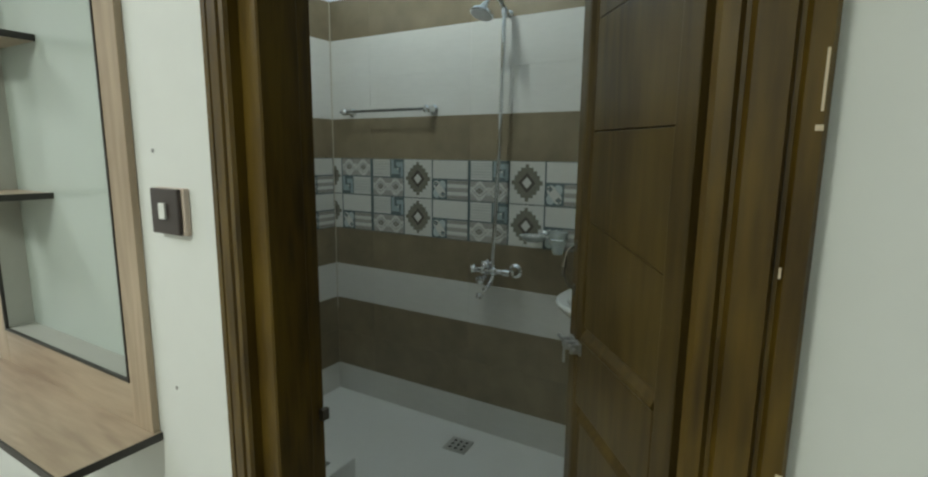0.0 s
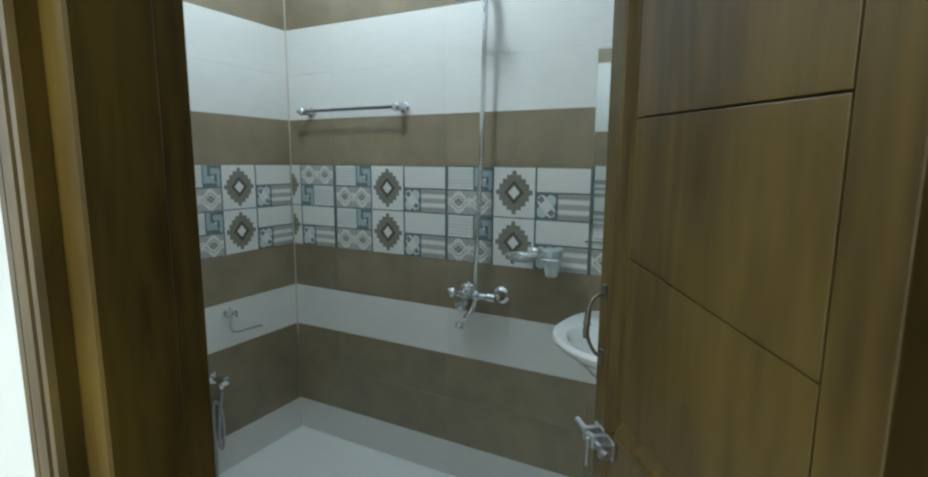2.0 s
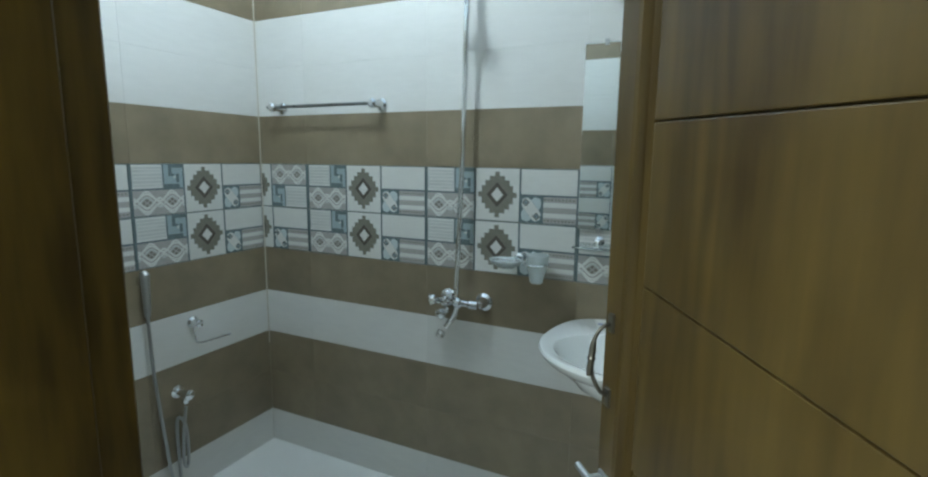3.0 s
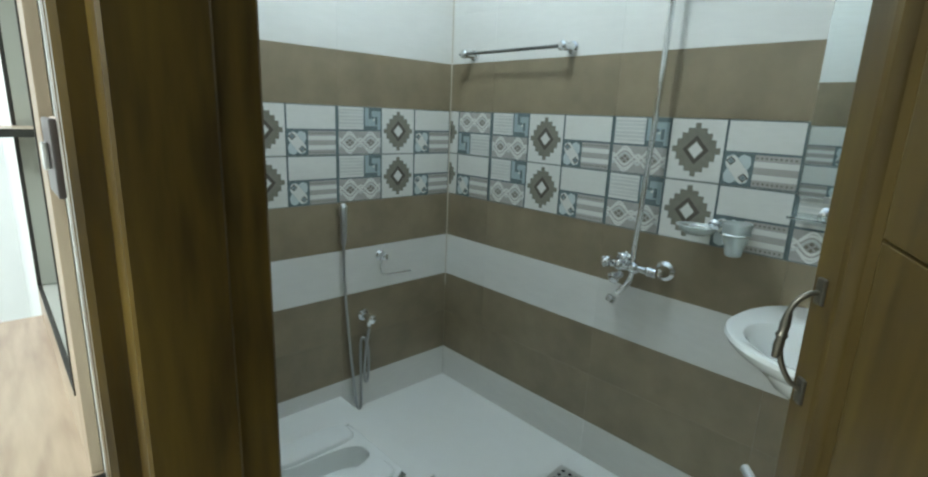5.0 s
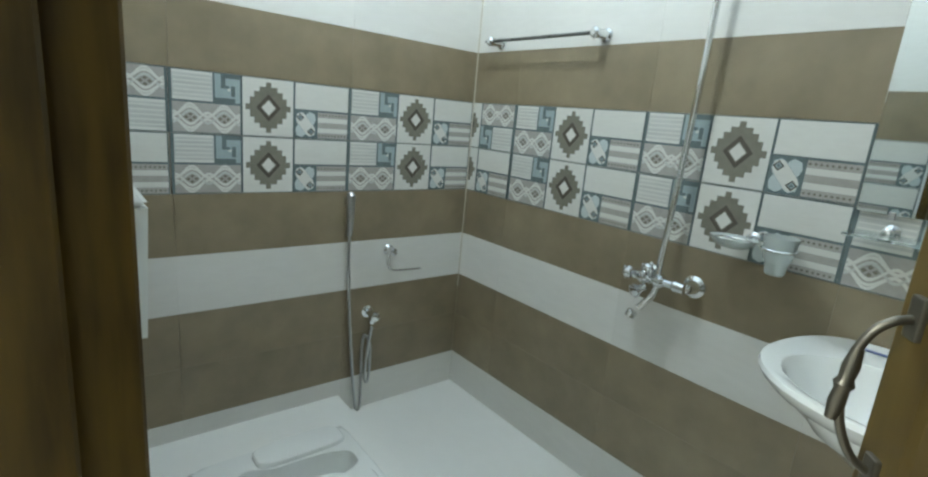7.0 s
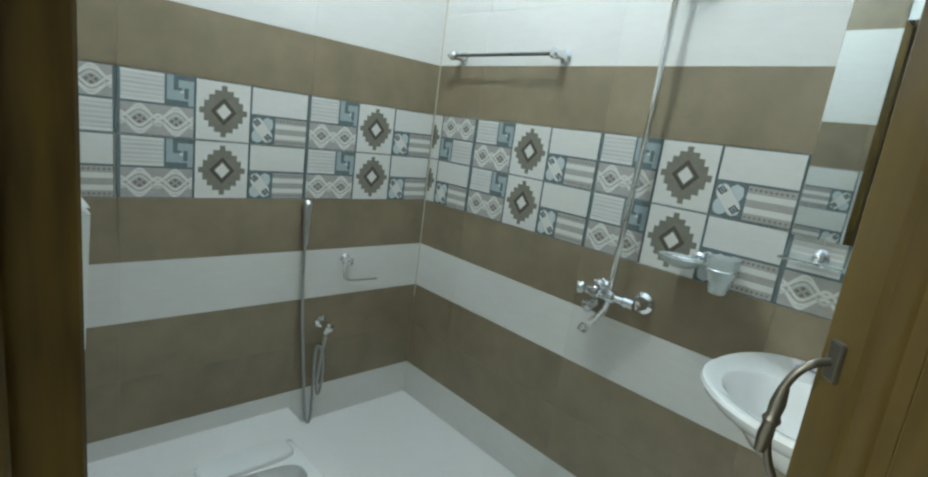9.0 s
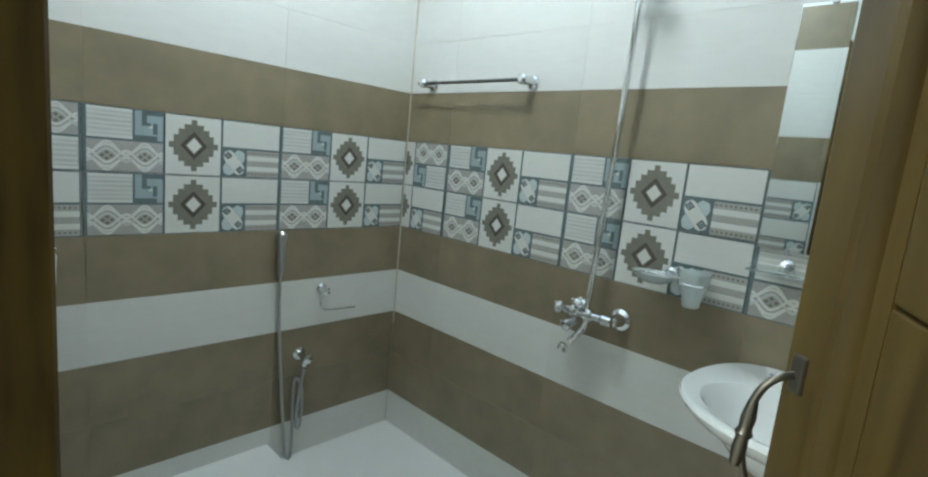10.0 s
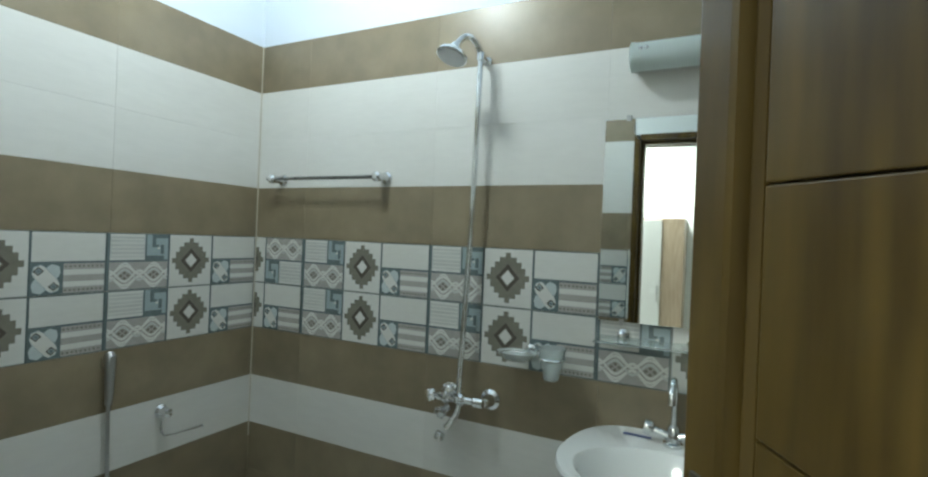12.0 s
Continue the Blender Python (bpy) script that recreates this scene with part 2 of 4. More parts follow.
def lathe(axis, profile, base, sides=24):
    """Turned shape: profile of (distance along, radius) on an axis through base."""
    d = Vector(axis).normalized()
    s = d.orthogonal().normalized()
    u = d.cross(s)
    return add_rings(bmesh.new(), [[Vector(base) + d * h + max(r, 0.0004) * (math.cos(a) * s + math.sin(a) * u) for a in (2 * math.pi * k / sides for k in range(sides))] for h, r in profile])


# ---- setting ----
XL, XR, YE, YS = -2.083, 0.22, 0.648, 2.091
TILED_TO = 2.170
CEIL, WALL = 2.660, 0.525
OPEN_L, OPEN_R, OPEN_T = -0.694, -0.048, 1.955
REB, STOP = 0.018, 0.606
HX0, HX1, HY0, HC = -3.6, 1.5, -1.9, 2.66
COURSES = [(0.0, 0.160, "W"), (0.160, 0.361, "B"), (0.361, 0.560, "B"), (0.560, 0.762, "W"), (0.762, 0.967, "B"), (0.967, 1.161, "D"),
           (1.161, 1.355, "D"), (1.355, 1.563, "B"), (1.563, 1.767, "W"), (1.767, 1.971, "W"), (1.971, 2.170, "B")]


def structure(name, bm, mat, label):
    return tagged(part(name, bm, mat), label=label, kind="structure")


wall_left = structure("wall_west", box(XL - 0.12, XL - 0.0065, YE, YS + 0.12, -0.1, TILED_TO), M_GROUT, "bathroom wall faced with brown, cream and patterned ceramic tiles")
wall_shower = structure("wall_north", box(XL - 0.0065, XR + 0.0065, YS + 0.0065, YS + 0.12, -0.1, TILED_TO), M_GROUT, "bathroom wall behind the shower faced with striped ceramic tiles")
wall_right = structure("wall_east", box(XR + 0.0065, XR + 0.12, YE, YS + 0.12, -0.1, TILED_TO), M_GROUT, "tiled bathroom end wall beside the wash basin")

# the wall between hall and bathroom, with the doorway and the display niche left open
FR = 0.05
NX0, NX1, NZ0 = -1.790, -1.146, 0.884
bm = bmesh.new()
YB = YE - 0.0065
for a in [(HX0, NX0, WALL, YB, -0.1, 2.76), (NX0, NX1, WALL, YB, -0.1, NZ0), (NX0, NX1, WALL, YB, 2.02, 2.76), (NX0, NX1, 0.590, YB, NZ0, 2.02),
          (NX1, OPEN_L - FR, WALL, YB, -0.1, 2.76), (OPEN_R + FR, HX1, WALL, YB, -0.1, 2.76), (OPEN_L - FR, OPEN_R + FR, WALL, YB, OPEN_T + FR, 2.76)]:
    add_box(bm, *a)
wall_entry = structure("wall_south", bm, M_PAINT, "white painted wall between the hall and the bathroom")

structure("floor", box(XL - 0.1, XR + 0.1, 0.60, YS + 0.1, -0.1, 0.0), M_FLOOR, "light grey glazed bathroom floor")
structure("hall_floor", box(HX0, HX1, HY0, 0.60, -0.1, 0.012), M_HALLFLOOR, "beige tiled hall floor")
bm = bmesh.new()
add_box(bm, XL - 0.12, XL - 0.002, YE, YS + 0.12, TILED_TO + 0.001, CEIL)
add_box(bm, XL - 0.002, XR + 0.002, YS + 0.002, YS + 0.12, TILED_TO + 0.001, CEIL)
add_box(bm, XR + 0.002, XR + 0.12, YE, YS + 0.12, TILED_TO + 0.001, CEIL)
structure("wall_upper", bm, M_CEIL, "smooth pale blue-white painted wall above the tiles")
structure("ceiling", box(XL - 0.1, XR + 0.1, YE - 0.006, YS + 0.1, CEIL, CEIL + 0.05), M_CEIL, "smooth white painted bathroom ceiling")
structure("hall_ceiling", box(HX0 - 0.1, HX1 + 0.1, HY0 - 0.1, WALL, HC, HC + 0.05), M_CEIL, "smooth white painted hall ceiling")
bm = bmesh.new()
add_box(bm, HX0 - 0.1, HX0, HY0 - 0.1, 0.66, -0.1, 2.76)
add_box(bm, HX1, HX1 + 0.1, HY0 - 0.1, 0.66, -0.1, 2.7)
add_box(bm, HX0, HX1, HY0 - 0.1, HY0, -0.1, 2.7)
structure("wall_hall", bm, M_PAINT, "plain white painted hall walls")
structure("corner_trim", box(XL, XL + 0.004, YS - 0.004, YS, 0.5, TILED_TO), material("pale_grout", (0.5, 0.46, 0.38), 0.8), "pale grout line in the tiled corner")

# squat toilet platform
PX, PY, PZ = -1.416, 1.487, 0.088
PAN = (-1.875, -1.475, 0.87, 1.405)
bm = bmesh.new()
add_box(bm, XL, PAN[0], YE, PY, 0, PZ)
add_box(bm, PAN[1], PX, YE, PY, 0, PZ)
add_box(bm, PAN[0], PAN[1], YE, PAN[2], 0, PZ)
add_box(bm, PAN[0], PAN[1], PAN[3], PY, 0, PZ)
bmesh.ops.remove_doubles(bm, verts=bm.verts[:], dist=0.0005)
structure("toilet_platform", bm, M_FLOOR, "low light grey tiled platform round the squat toilet")

# door frame: jambs with a rebate towards the bathroom, and a stepped casing on the hall side
door_frame = tagged(empty("door_frame", (0, 0, 0)), "dark varnished teak door frame with grooved casings", "door frame", kind="structure")


def casing_profile(flip):
    """Cross-section of the casing: x outwards from the opening, y in front of the wall."""
    return [(-0.004, 0.0), (-0.004, -0.018), (0.002, -0.024), (0.016, -0.024), (0.020, -0.017), (0.024, -0.017), (0.029, -0.024), (0.058, -0.024), (0.061, -0.016), (0.065, -0.016),
            (0.069, -0.022), (0.085, -0.022), (0.0885, -0.018), (0.089, 0.0)]


def casing(name, x, sign, k):
    """k: how wide the strip is, next to the usual 89 mm."""
    bm = bmesh.new()
    prof = [(a * k, b) for a, b in casing_profile(sign)]
    lo = [bm.verts.new((x + sign * a, WALL + b, 0.012)) for a, b in prof]
    hi = [bm.verts.new((x + sign * a, WALL + b, OPEN_T + 0.001 + a)) for a, b in prof]
    for i in range(len(prof)):
        j = (i + 1) % len(prof)
        bm.faces.new((lo[i], lo[j], hi[j], hi[i]))
    bm.faces.new(lo)
    bm.faces.new(hi)
    return part(name, bm, M_TEAK, door_frame, "grooved casing strip")


casing("casing", OPEN_L - 0.046, -1, 0.70)
casing("casing", OPEN_R, 1, 1.01)
bm = bmesh.new()
prof = casing_profile(1)
a = [bm.verts.new((OPEN_L - p, WALL + q, OPEN_T + 0.001 + p)) for p, q in prof]
b = [bm.verts.new((OPEN_R + p, WALL + q, OPEN_T + 0.001 + p)) for p, q in prof]
for i in range(len(prof)):
    bm.faces.new((a[i], a[(i + 1) % len(prof)], b[(i + 1) % len(prof)], b[i]))
part("casing", bm, M_TEAK, door_frame, "grooved casing strip")
JY, JB = WALL, YE + 0.004
for x, s, reb in ((OPEN_L, -1, REB), (OPEN_R, 1, 0.0005)):
    bm = bmesh.new()
    sec = [(0, JY + 0.003), (0, STOP - 0.003), (0.003, STOP), (reb, STOP), (reb, JB - 0.003), (reb + 0.003, JB), (FR, JB), (FR, JY), (0.003, JY)]
    lo = [bm.verts.new((x + s * p, q, 0.0)) for p, q in sec]
    hi = [bm.verts.new((x + s * p, q, OPEN_T + (p if p < FR else FR))) for p, q in sec]
    for i in range(len(sec)):
        bm.faces.new((lo[i], lo[(i + 1) % len(sec)], hi[(i + 1) % len(sec)], hi[i]))
    bm.faces.new(lo)
    bm.faces.new(hi)
    # the right jamb's colour carries the shade beside the door leaf
    part("jamb", bm, M_JAMB if s < 0 else M_JAMB_SHADED, door_frame, "dark stained jamb, gap shade in the hinge-side one's colour")
bm = bmesh.new()
add_box(bm, OPEN_L, OPEN_R, JY, STOP, OPEN_T, OPEN_T + FR)
add_box(bm, OPEN_L - REB, OPEN_R + 0.0005, STOP, JB, OPEN_T + REB, OPEN_T + FR)
part("head", bm, M_TEAK, door_frame)

part("latch_keeper", box(OPEN_L - REB + 0.0005, OPEN_L - REB + 0.012, 0.636, 0.654, 0.862, 0.886, bevel=0.003), M_DULL, door_frame, "small dark latch keeper")
M_CHIP = material("bare_chip", (0.6, 0.5, 0.36), 0.7)
for x, z0, z1, w in ((0.0345, 1.418, 1.469, 0.0022), (0.032, 1.402, 1.407, 0.006), (0.033, 1.081, 1.085, 0.006), (0.0175, 1.272, 1.282, 0.002)):
    part("paint_chip", box(x, x + w, WALL - 0.0226, WALL - 0.0218, z0, z1), M_CHIP, door_frame, "pale chipped spot")

# ---- the door ----
HINGE, FREE = Vector((-0.074, 0.636, 0)), Vector((-0.311, 0.935, 0))
swing = math.degrees(math.atan2((FREE - HINGE).y, (FREE - HINGE).x))
door = empty("door_1", (HINGE.x, HINGE.y, 0.014), "dark varnished wooden panel door standing open into the bathroom", "door", turn=swing)
door["kind"] = "structure"
W, DH, TH = 0.386, 1.932, 0.036
R0, R1, R2, RS, R3 = 0.002, 0.053, 0.318, 0.348, W
ZB, ZT = 1.045, 1.800


def door_piece(name, *a, bevel=0.002, mat=None, label=""):
    return part(name, box(*a, bevel=bevel), mat or M_TEAK_DOOR, door, label)


door_piece("stile", R0, R1 - 0.003, -TH, 0, 0, DH)
door_piece("stile", RS, R3, -TH, 0, 0, DH)
door_piece("rail", R1 + 0.0005, RS - 0.0005, -TH, -0.001, ZT + 0.03, DH - 0.001)
door_piece("rail", R1 + 0.0005, RS - 0.0005, -TH, -0.001, 0.885, ZB - 0.03)
door_piece("rail", R1 + 0.0005, RS - 0.0005, -TH, -0.001, 0.001, 0.17)
CUTS = [(ZB, ZB), (1.209, 1.247), (1.404, 1.408), (1.598, 1.598), (ZT, ZT)]
for (a0, b0), (a1, b1) in zip(CUTS, CUTS[1:]):
    bm = box(R1 + 0.002, R2 + 0.004, -TH + 0.006, -0.004, 0, 1)
    for vert in bm.verts:
        hinge_side, low = vert.co.x < R1 + 0.01, vert.co.z < 0.5
        vert.co.z = ((a0 if hinge_side else b0) + 0.0009) if low else ((a1 if hinge_side else b1) - 0.0009)
    bmesh.ops.bevel(bm, geom=bm.edges[:], offset=0.0014, segments=2, affect="EDGES", profile=0.6)
    part("panel", bm, M_TEAK_DOOR, door)
door_piece("panel", R1 + 0.002, R2 + 0.004, -TH + 0.006, -0.004, 0.20, 0.855, bevel=0.0015)
door_piece("panel_back", R1 - 0.002, RS + 0.002, -TH + 0.010, -0.012, 0.16, ZT + 0.032, bevel=0)


def moulding(r0, r1, z0, z1, w=0.028):
    """A sloped and beaded strip between frame and panel along one side."""
    bm = bmesh.new()
    if r1 - r0 < z1 - z0:
        sec = [(0, -0.014), (0.003, -0.006), (0.010, -0.003), (0.014, -0.008), (0.017, -0.008), (0.021, 0.002), (0.027, 0.003), (w + 0.002, -0.001), (w + 0.002, -0.014)]
        lo = [bm.verts.new((r0 + p, q, z0)) for p, q in sec]
        hi = [bm.verts.new((r0 + p, q, z1)) for p, q in sec]
    else:
        sec = [(0, -0.014), (0.0, -0.001), (0.006, 0.003), (0.012, 0.001), (0.026, -0.008), (0.030, -0.014)]
        sec = [(p * (z1 - z0) / 0.03, q) for p, q in sec]
        lo = [bm.verts.new((r0, q, z0 + p)) for p, q in sec]
        hi = [bm.verts.new((r1, q, z0 + p)) for p, q in sec]
    for i in range(len(sec)):
        bm.faces.new((lo[i], lo[(i + 1) % len(sec)], hi[(i + 1) % len(sec)], hi[i]))
    bm.faces.new(lo)
    bm.faces.new(hi)
    part("moulding", bm, M_TEAK_DOOR, door)


moulding(R2 + 0.004, RS, 0.17, ZT + 0.03)
moulding(R1, R2 + 0.004, ZB - 0.03, ZB + 0.001)
moulding(R1, R2 + 0.004, 0.855, 0.885)
moulding(R1, R2 + 0.004, ZT, ZT + 0.03)
moulding(R1, R2 + 0.004, 0.17, 0.20)

HR = 0.370
handle = part("handle", tube(smooth_path([(HR, 0.003, 1.192), (HR, 0.010, 1.190), (HR + 0.001, 0.017, 1.183), (HR + 0.002, 0.0215, 1.170), (HR + 0.002, 0.023, 1.153), (HR + 0.002, 0.020, 1.132), (HR + 0.001, 0.012, 1.115), (HR, 0.003, 1.108)], 5), 0.0024, 10), M_DULL, door, "curved bronze pull handle", True)
for z in (1.193, 1.106):
    part("handle_plate", box(HR - 0.0055, HR + 0.0055, -0.001, 0.0032, z - 0.011, z + 0.011, bevel=0.0014), M_DULL, handle)
part("handle_knuckle", lathe((0, -0.1, 1), [(-0.020, 0.0028), (-0.010, 0.0042), (-0.003, 0.0036), (0.0, 0.0050), (0.003, 0.0036), (0.010, 0.0042), (0.020, 0.0028)], (HR + 0.002, 0.0226, 1.153), 12), M_DULL, handle, "", True)
bolt = part("bolt", tube([(0.314, 0.014, 1.000), (0.409, 0.014, 1.000)], 0.0045, 12), M_STEEL, door, "steel sliding bolt", True)
part("bolt_plate", box(0.321, 0.379, -0.001, 0.003, 0.987, 1.013, bevel=0.001), M_STEEL, bolt)
for q in (0.327, 0.350, 0.373):
    part("bolt_bracket", box(q - 0.004, q + 0.004, 0.002, 0.020, 0.991, 1.009, bevel=0.002), M_STEEL, bolt)
part("bolt_hasp", box(0.355, 0.361, 0.018, 0.023, 0.962, 1.002, bevel=0.002), M_STEEL, bolt)
for z in (0.25, 0.95, 1.65):
    part("hinge", add_tube(box(-0.003, 0.020, -0.038, -0.0362, z - 0.045, z + 0.045), [(-0.003, -0.041, z - 0.046), (-0.003, -0.041, z + 0.046)], 0.004, 10), M_STEEL, door, "steel butt hinge", True)

# ---- hall: wooden display unit ----
unit = empty("display_unit", (-1.4, 0.5, 0.8), "pale oak laminate display unit with a recessed green back panel", "shelf unit")


def unit_part(name, bm, mat, label=""):
    ob = part(name, bm, mat, unit, label)
    ob.matrix_parent_inverse = unit.matrix_basis.inverted()
    return ob


UX0, UX1, UF = -1.863, -1.070, 0.509
unit_part("side_frame", box(NX1, UX1, UF, WALL - 0.001, 0.788, 2.09, bevel=0.0015), M_OAK)
unit_part("side_frame", box(UX0, NX0, UF, WALL - 0.001, 0.788, 2.09, bevel=0.0015), M_OAK)
unit_part("top_frame", box(NX0, NX1, UF + 0.0005, WALL - 0.001, 2.02, 2.09), M_OAK)
unit_part("bottom_frame", box(NX0, NX1, UF + 0.0005, WALL - 0.001, 0.788, NZ0), M_OAK_X)
unit_part("back_panel", box(NX0 + 0.001, NX1 - 0.001, 0.575, 0.579, NZ0 + 0.001, 2.019), M_NICHE, "pale green glossy back panel")
M_LEDGE = material("ledge_grey", (0.42, 0.43, 0.39), 0.4)
bm = bmesh.new()
add_box(bm, NX1 - 0.006, NX1 - 0.0005, UF - 0.002, UF + 0.006, NZ0, 2.02)
add_box(bm, NX0 + 0.0005, NX0 + 0.006, UF - 0.002, UF + 0.006, NZ0, 2.02)
add_box(bm, NX0 + 0.006, NX1 - 0.006, UF - 0.002, UF + 0.006, NZ0 + 0.0005, NZ0 + 0.006)
unit_part("lining", bm, M_EDGE, "dark lining strip")
for x0, x1 in ((NX1 - 0.006, NX1 - 0.0005), (NX0 + 0.0005, NX0 + 0.006)):
    unit_part("side_lining", box(x0, x1, UF + 0.0065, 0.5745, NZ0 + 0.007, 2.019), M_LEDGE)
unit_part("ledge", box(NX0 + 0.0065, NX1 - 0.0065, UF + 0.0065, 0.5745, NZ0 + 0.0005, NZ0 + 0.0055), M_LEDGE, "grey ledge")
bm = box(UX0, UX1 + 0.006, 0.335, WALL - 0.001, 0.774, 0.7875)
unit_part("lower_shelf", bm, M_OAK_X, "wide oak laminate shelf")
bm = bmesh.new()
add_box(bm, UX0 - 0.002, UX1 + 0.009, 0.332, 0.3347, 0.7705, 0.7882)
add_box(bm, UX1 + 0.0063, UX1 + 0.009, 0.335, WALL - 0.001, 0.7705, 0.7882)
unit_part("edge_band", bm, M_EDGE)
for z in (1.265, 1.650):
    unit_part("small_shelf", box(NX0 + 0.008, -1.573, 0.390, 0.574, z - 0.007, z + 0.007), M_OAK_X, "small oak shelf with black edges")
    bm = bmesh.new()
    add_box(bm, -1.573, -1.570, 0.387, 0.574, z - 0.008, z + 0.008)
    add_box(bm, NX0 + 0.008, -1.573, 0.387, 0.390, z - 0.008, z + 0.008)
    unit_part("edge_band", bm, M_EDGE)
for x, z in ((-1.008, 1.381), (-0.995, 0.905)):
    screw = tagged(part("wall_plug", lathe((0, -1, 0), [(0, 0.004), (0.0015, 0.004), (0.002, 0.002)], (x, WALL, z), 12), M_STEEL, None, "", True), "small screw head set in the white wall", "screw")

# light switch
sw = empty("light_switch", (-0.948, WALL, 1.270), "dark brown single light switch on an ivory back box", "light switch")
part("back_box", box(-0.047, 0.047, -0.012, -0.0005, -0.043, 0.043, bevel=0.002), M_BACKBOX, sw, "ivory back box")
part("plate", box(-0.0475, 0.040, -0.020, -0.0125, -0.0425, 0.0425, bevel=0.003), M_SWITCH, sw)
part("rocker", box(-0.014, 0.006, -0.026, -0.0205, -0.014, 0.016, bevel=0.002), M_PLASTIC, sw, "white rocker")

# hall: low cupboard against the far wall
cupboard = empty("cupboard", (-0.95, HY0 + 0.001, 0.012), "pale oak cupboard with plain white doors against the hall wall", "cupboard")
part("body", box(-0.36, 0.36, 0.0, 0.40, 0.0, 1.64, bevel=0.003), M_OAK, cupboard, "pale oak body")
for x0, x1 in ((-0.345, -0.075), (-0.069, 0.165)):
    leaf = part("door", box(x0, x1, 0.401, 0.419, 0.06, 1.62, bevel=0.002), M_PLASTIC, cupboard, "plain white door")
    part("door_handle", box(x1 - 0.030, x1 - 0.022, 0.4195, 0.436, 0.85, 1.0, bevel=0.002), M_STEEL, leaf)

# ---- bathroom fixtures ----
def ceramic_outline(cx, ytop, w, d, n=40, flat=0.25):
    """A basin outline: straight along the wall, bulging to the room."""
    pts = []
    for k in range(n):
        a = 2 * math.pi * k / n
        c, q = math.cos(a), math.sin(a)
        if q > 0:
            pts.append((cx + 0.5 * w * math.copysign(abs(c) ** 0.42, c) * (1 - 0.07 * q), ytop - 0.52 * d * (1 - q ** 0.8)))
        else:
            pts.append((cx + 0.5 * w * math.copysign(abs(c) ** 0.92, c), ytop - 0.52 * d + 0.48 * d * q))
    return pts


BCX, BZ = -0.388, 0.850
basin = empty("wash_basin", (BCX, YS, 0.6), "white ceramic wall-hung wash basin with a chrome tap", "wash basin")


def in_basin(ob):
    ob.parent = basin
    ob.matrix_parent_inverse = basin.matrix_basis.inverted()
    return ob


rings = []
for sc, z, dd in [(0.30, -0.255, 0.0), (0.40, -0.235, 0.0), (0.62, -0.155, 0), (0.86, -0.065, 0), (0.94, -0.042, 0), (0.985, -0.022, 0), (1.0, -0.010, 0), (0.992, -0.001, 0), (0.975, 0.0, 0)]:
    rings.append([Vector((x, y, BZ + z)) for x, y in ceramic_outline(BCX, YS - 0.001, 0.530 * sc, 0.490 * sc)])
for sc, z in [(0.86, -0.004), (0.82, -0.014), (0.74, -0.055), (0.58, -0.105), (0.30, -0.135), (0.05, -0.140)]:
    rings.append([Vector((BCX + 0.25 * sc * math.cos(2 * math.pi * k / 40), YS - 0.285 + 0.20 * sc * math.sin(2 * math.pi * k / 40) * (0.85 if math.sin(2 * math.pi * k / 40) > 0 else 1.05), BZ + z)) for k in range(40)])
in_basin(part("bowl", add_rings(bmesh.new(), rings), M_CERAMIC, None, "white glazed bowl", True))
in_basin(part("drain_ring", lathe((0, 0, 1), [(0, 0.022), (0.003, 0.022), (0.004, 0.014)], (BCX, YS - 0.285, BZ - 0.1395)), M_CHROME, None, "", True))
in_basin(part("waste_pipe", tube(smooth_path([(BCX, YS - 0.10, BZ - 0.22), (BCX, YS - 0.10, 0.50), (BCX, YS - 0.07, 0.45), (BCX, YS, 0.44)], 5), 0.018, 14), M_PLASTIC, None, "", True))
tap = empty("basin_tap", (BCX, YS - 0.085, BZ), "chrome swan-neck basin tap", "tap")
part("base", lathe((0, 0, 1), [(0, 0.026), (0.008, 0.026), (0.012, 0.018), (0.05, 0.016), (0.055, 0.012)], (0, 0, -0.002)), M_CHROME, tap, "", True)
part("spout", tube(smooth_path([(0, 0, 0.05), (0, 0, 0.13), (0, -0.02, 0.17), (0, -0.06, 0.185), (0, -0.10, 0.165), (0, -0.11, 0.135)], 6), 0.009, 12), M_CHROME, tap, "", True)
for s in (-1, 1):
    knob = part("tap_knob", lathe((s, 0, 0.25), [(0, 0.012), (0.045, 0.010), (0.050, 0.019), (0.058, 0.021), (0.072, 0.019), (0.077, 0.008)], (s * 0.005, 0, 0.022), 18), M_CHROME, tap, "", True)
tagged(part("sticker", box(-0.520, -0.445, 2.018, 2.032, BZ + 0.0005, BZ + 0.0015), material("blue_sticker", (0.09, 0.14, 0.32), 0.3), None), "small blue paper sticker on the basin rim", "sticker")

# mirror
mirror = empty("wall_mirror", (-0.377, YS, 1.454), "frameless rectangular wall mirror on clips above the basin", "mirror")
part("glass", box(-0.238, 0.238, -0.011, -0.0045, -0.300, 0.300, bevel=0.001), M_MIRROR, mirror)
for x in (-0.17, 0.17):
    for z in (-0.302, 0.302):
        part("clip", box(x - 0.007, x + 0.007, -0.015, -0.0005, z - 0.009, z + 0.009, bevel=0.002), M_STEEL, mirror)

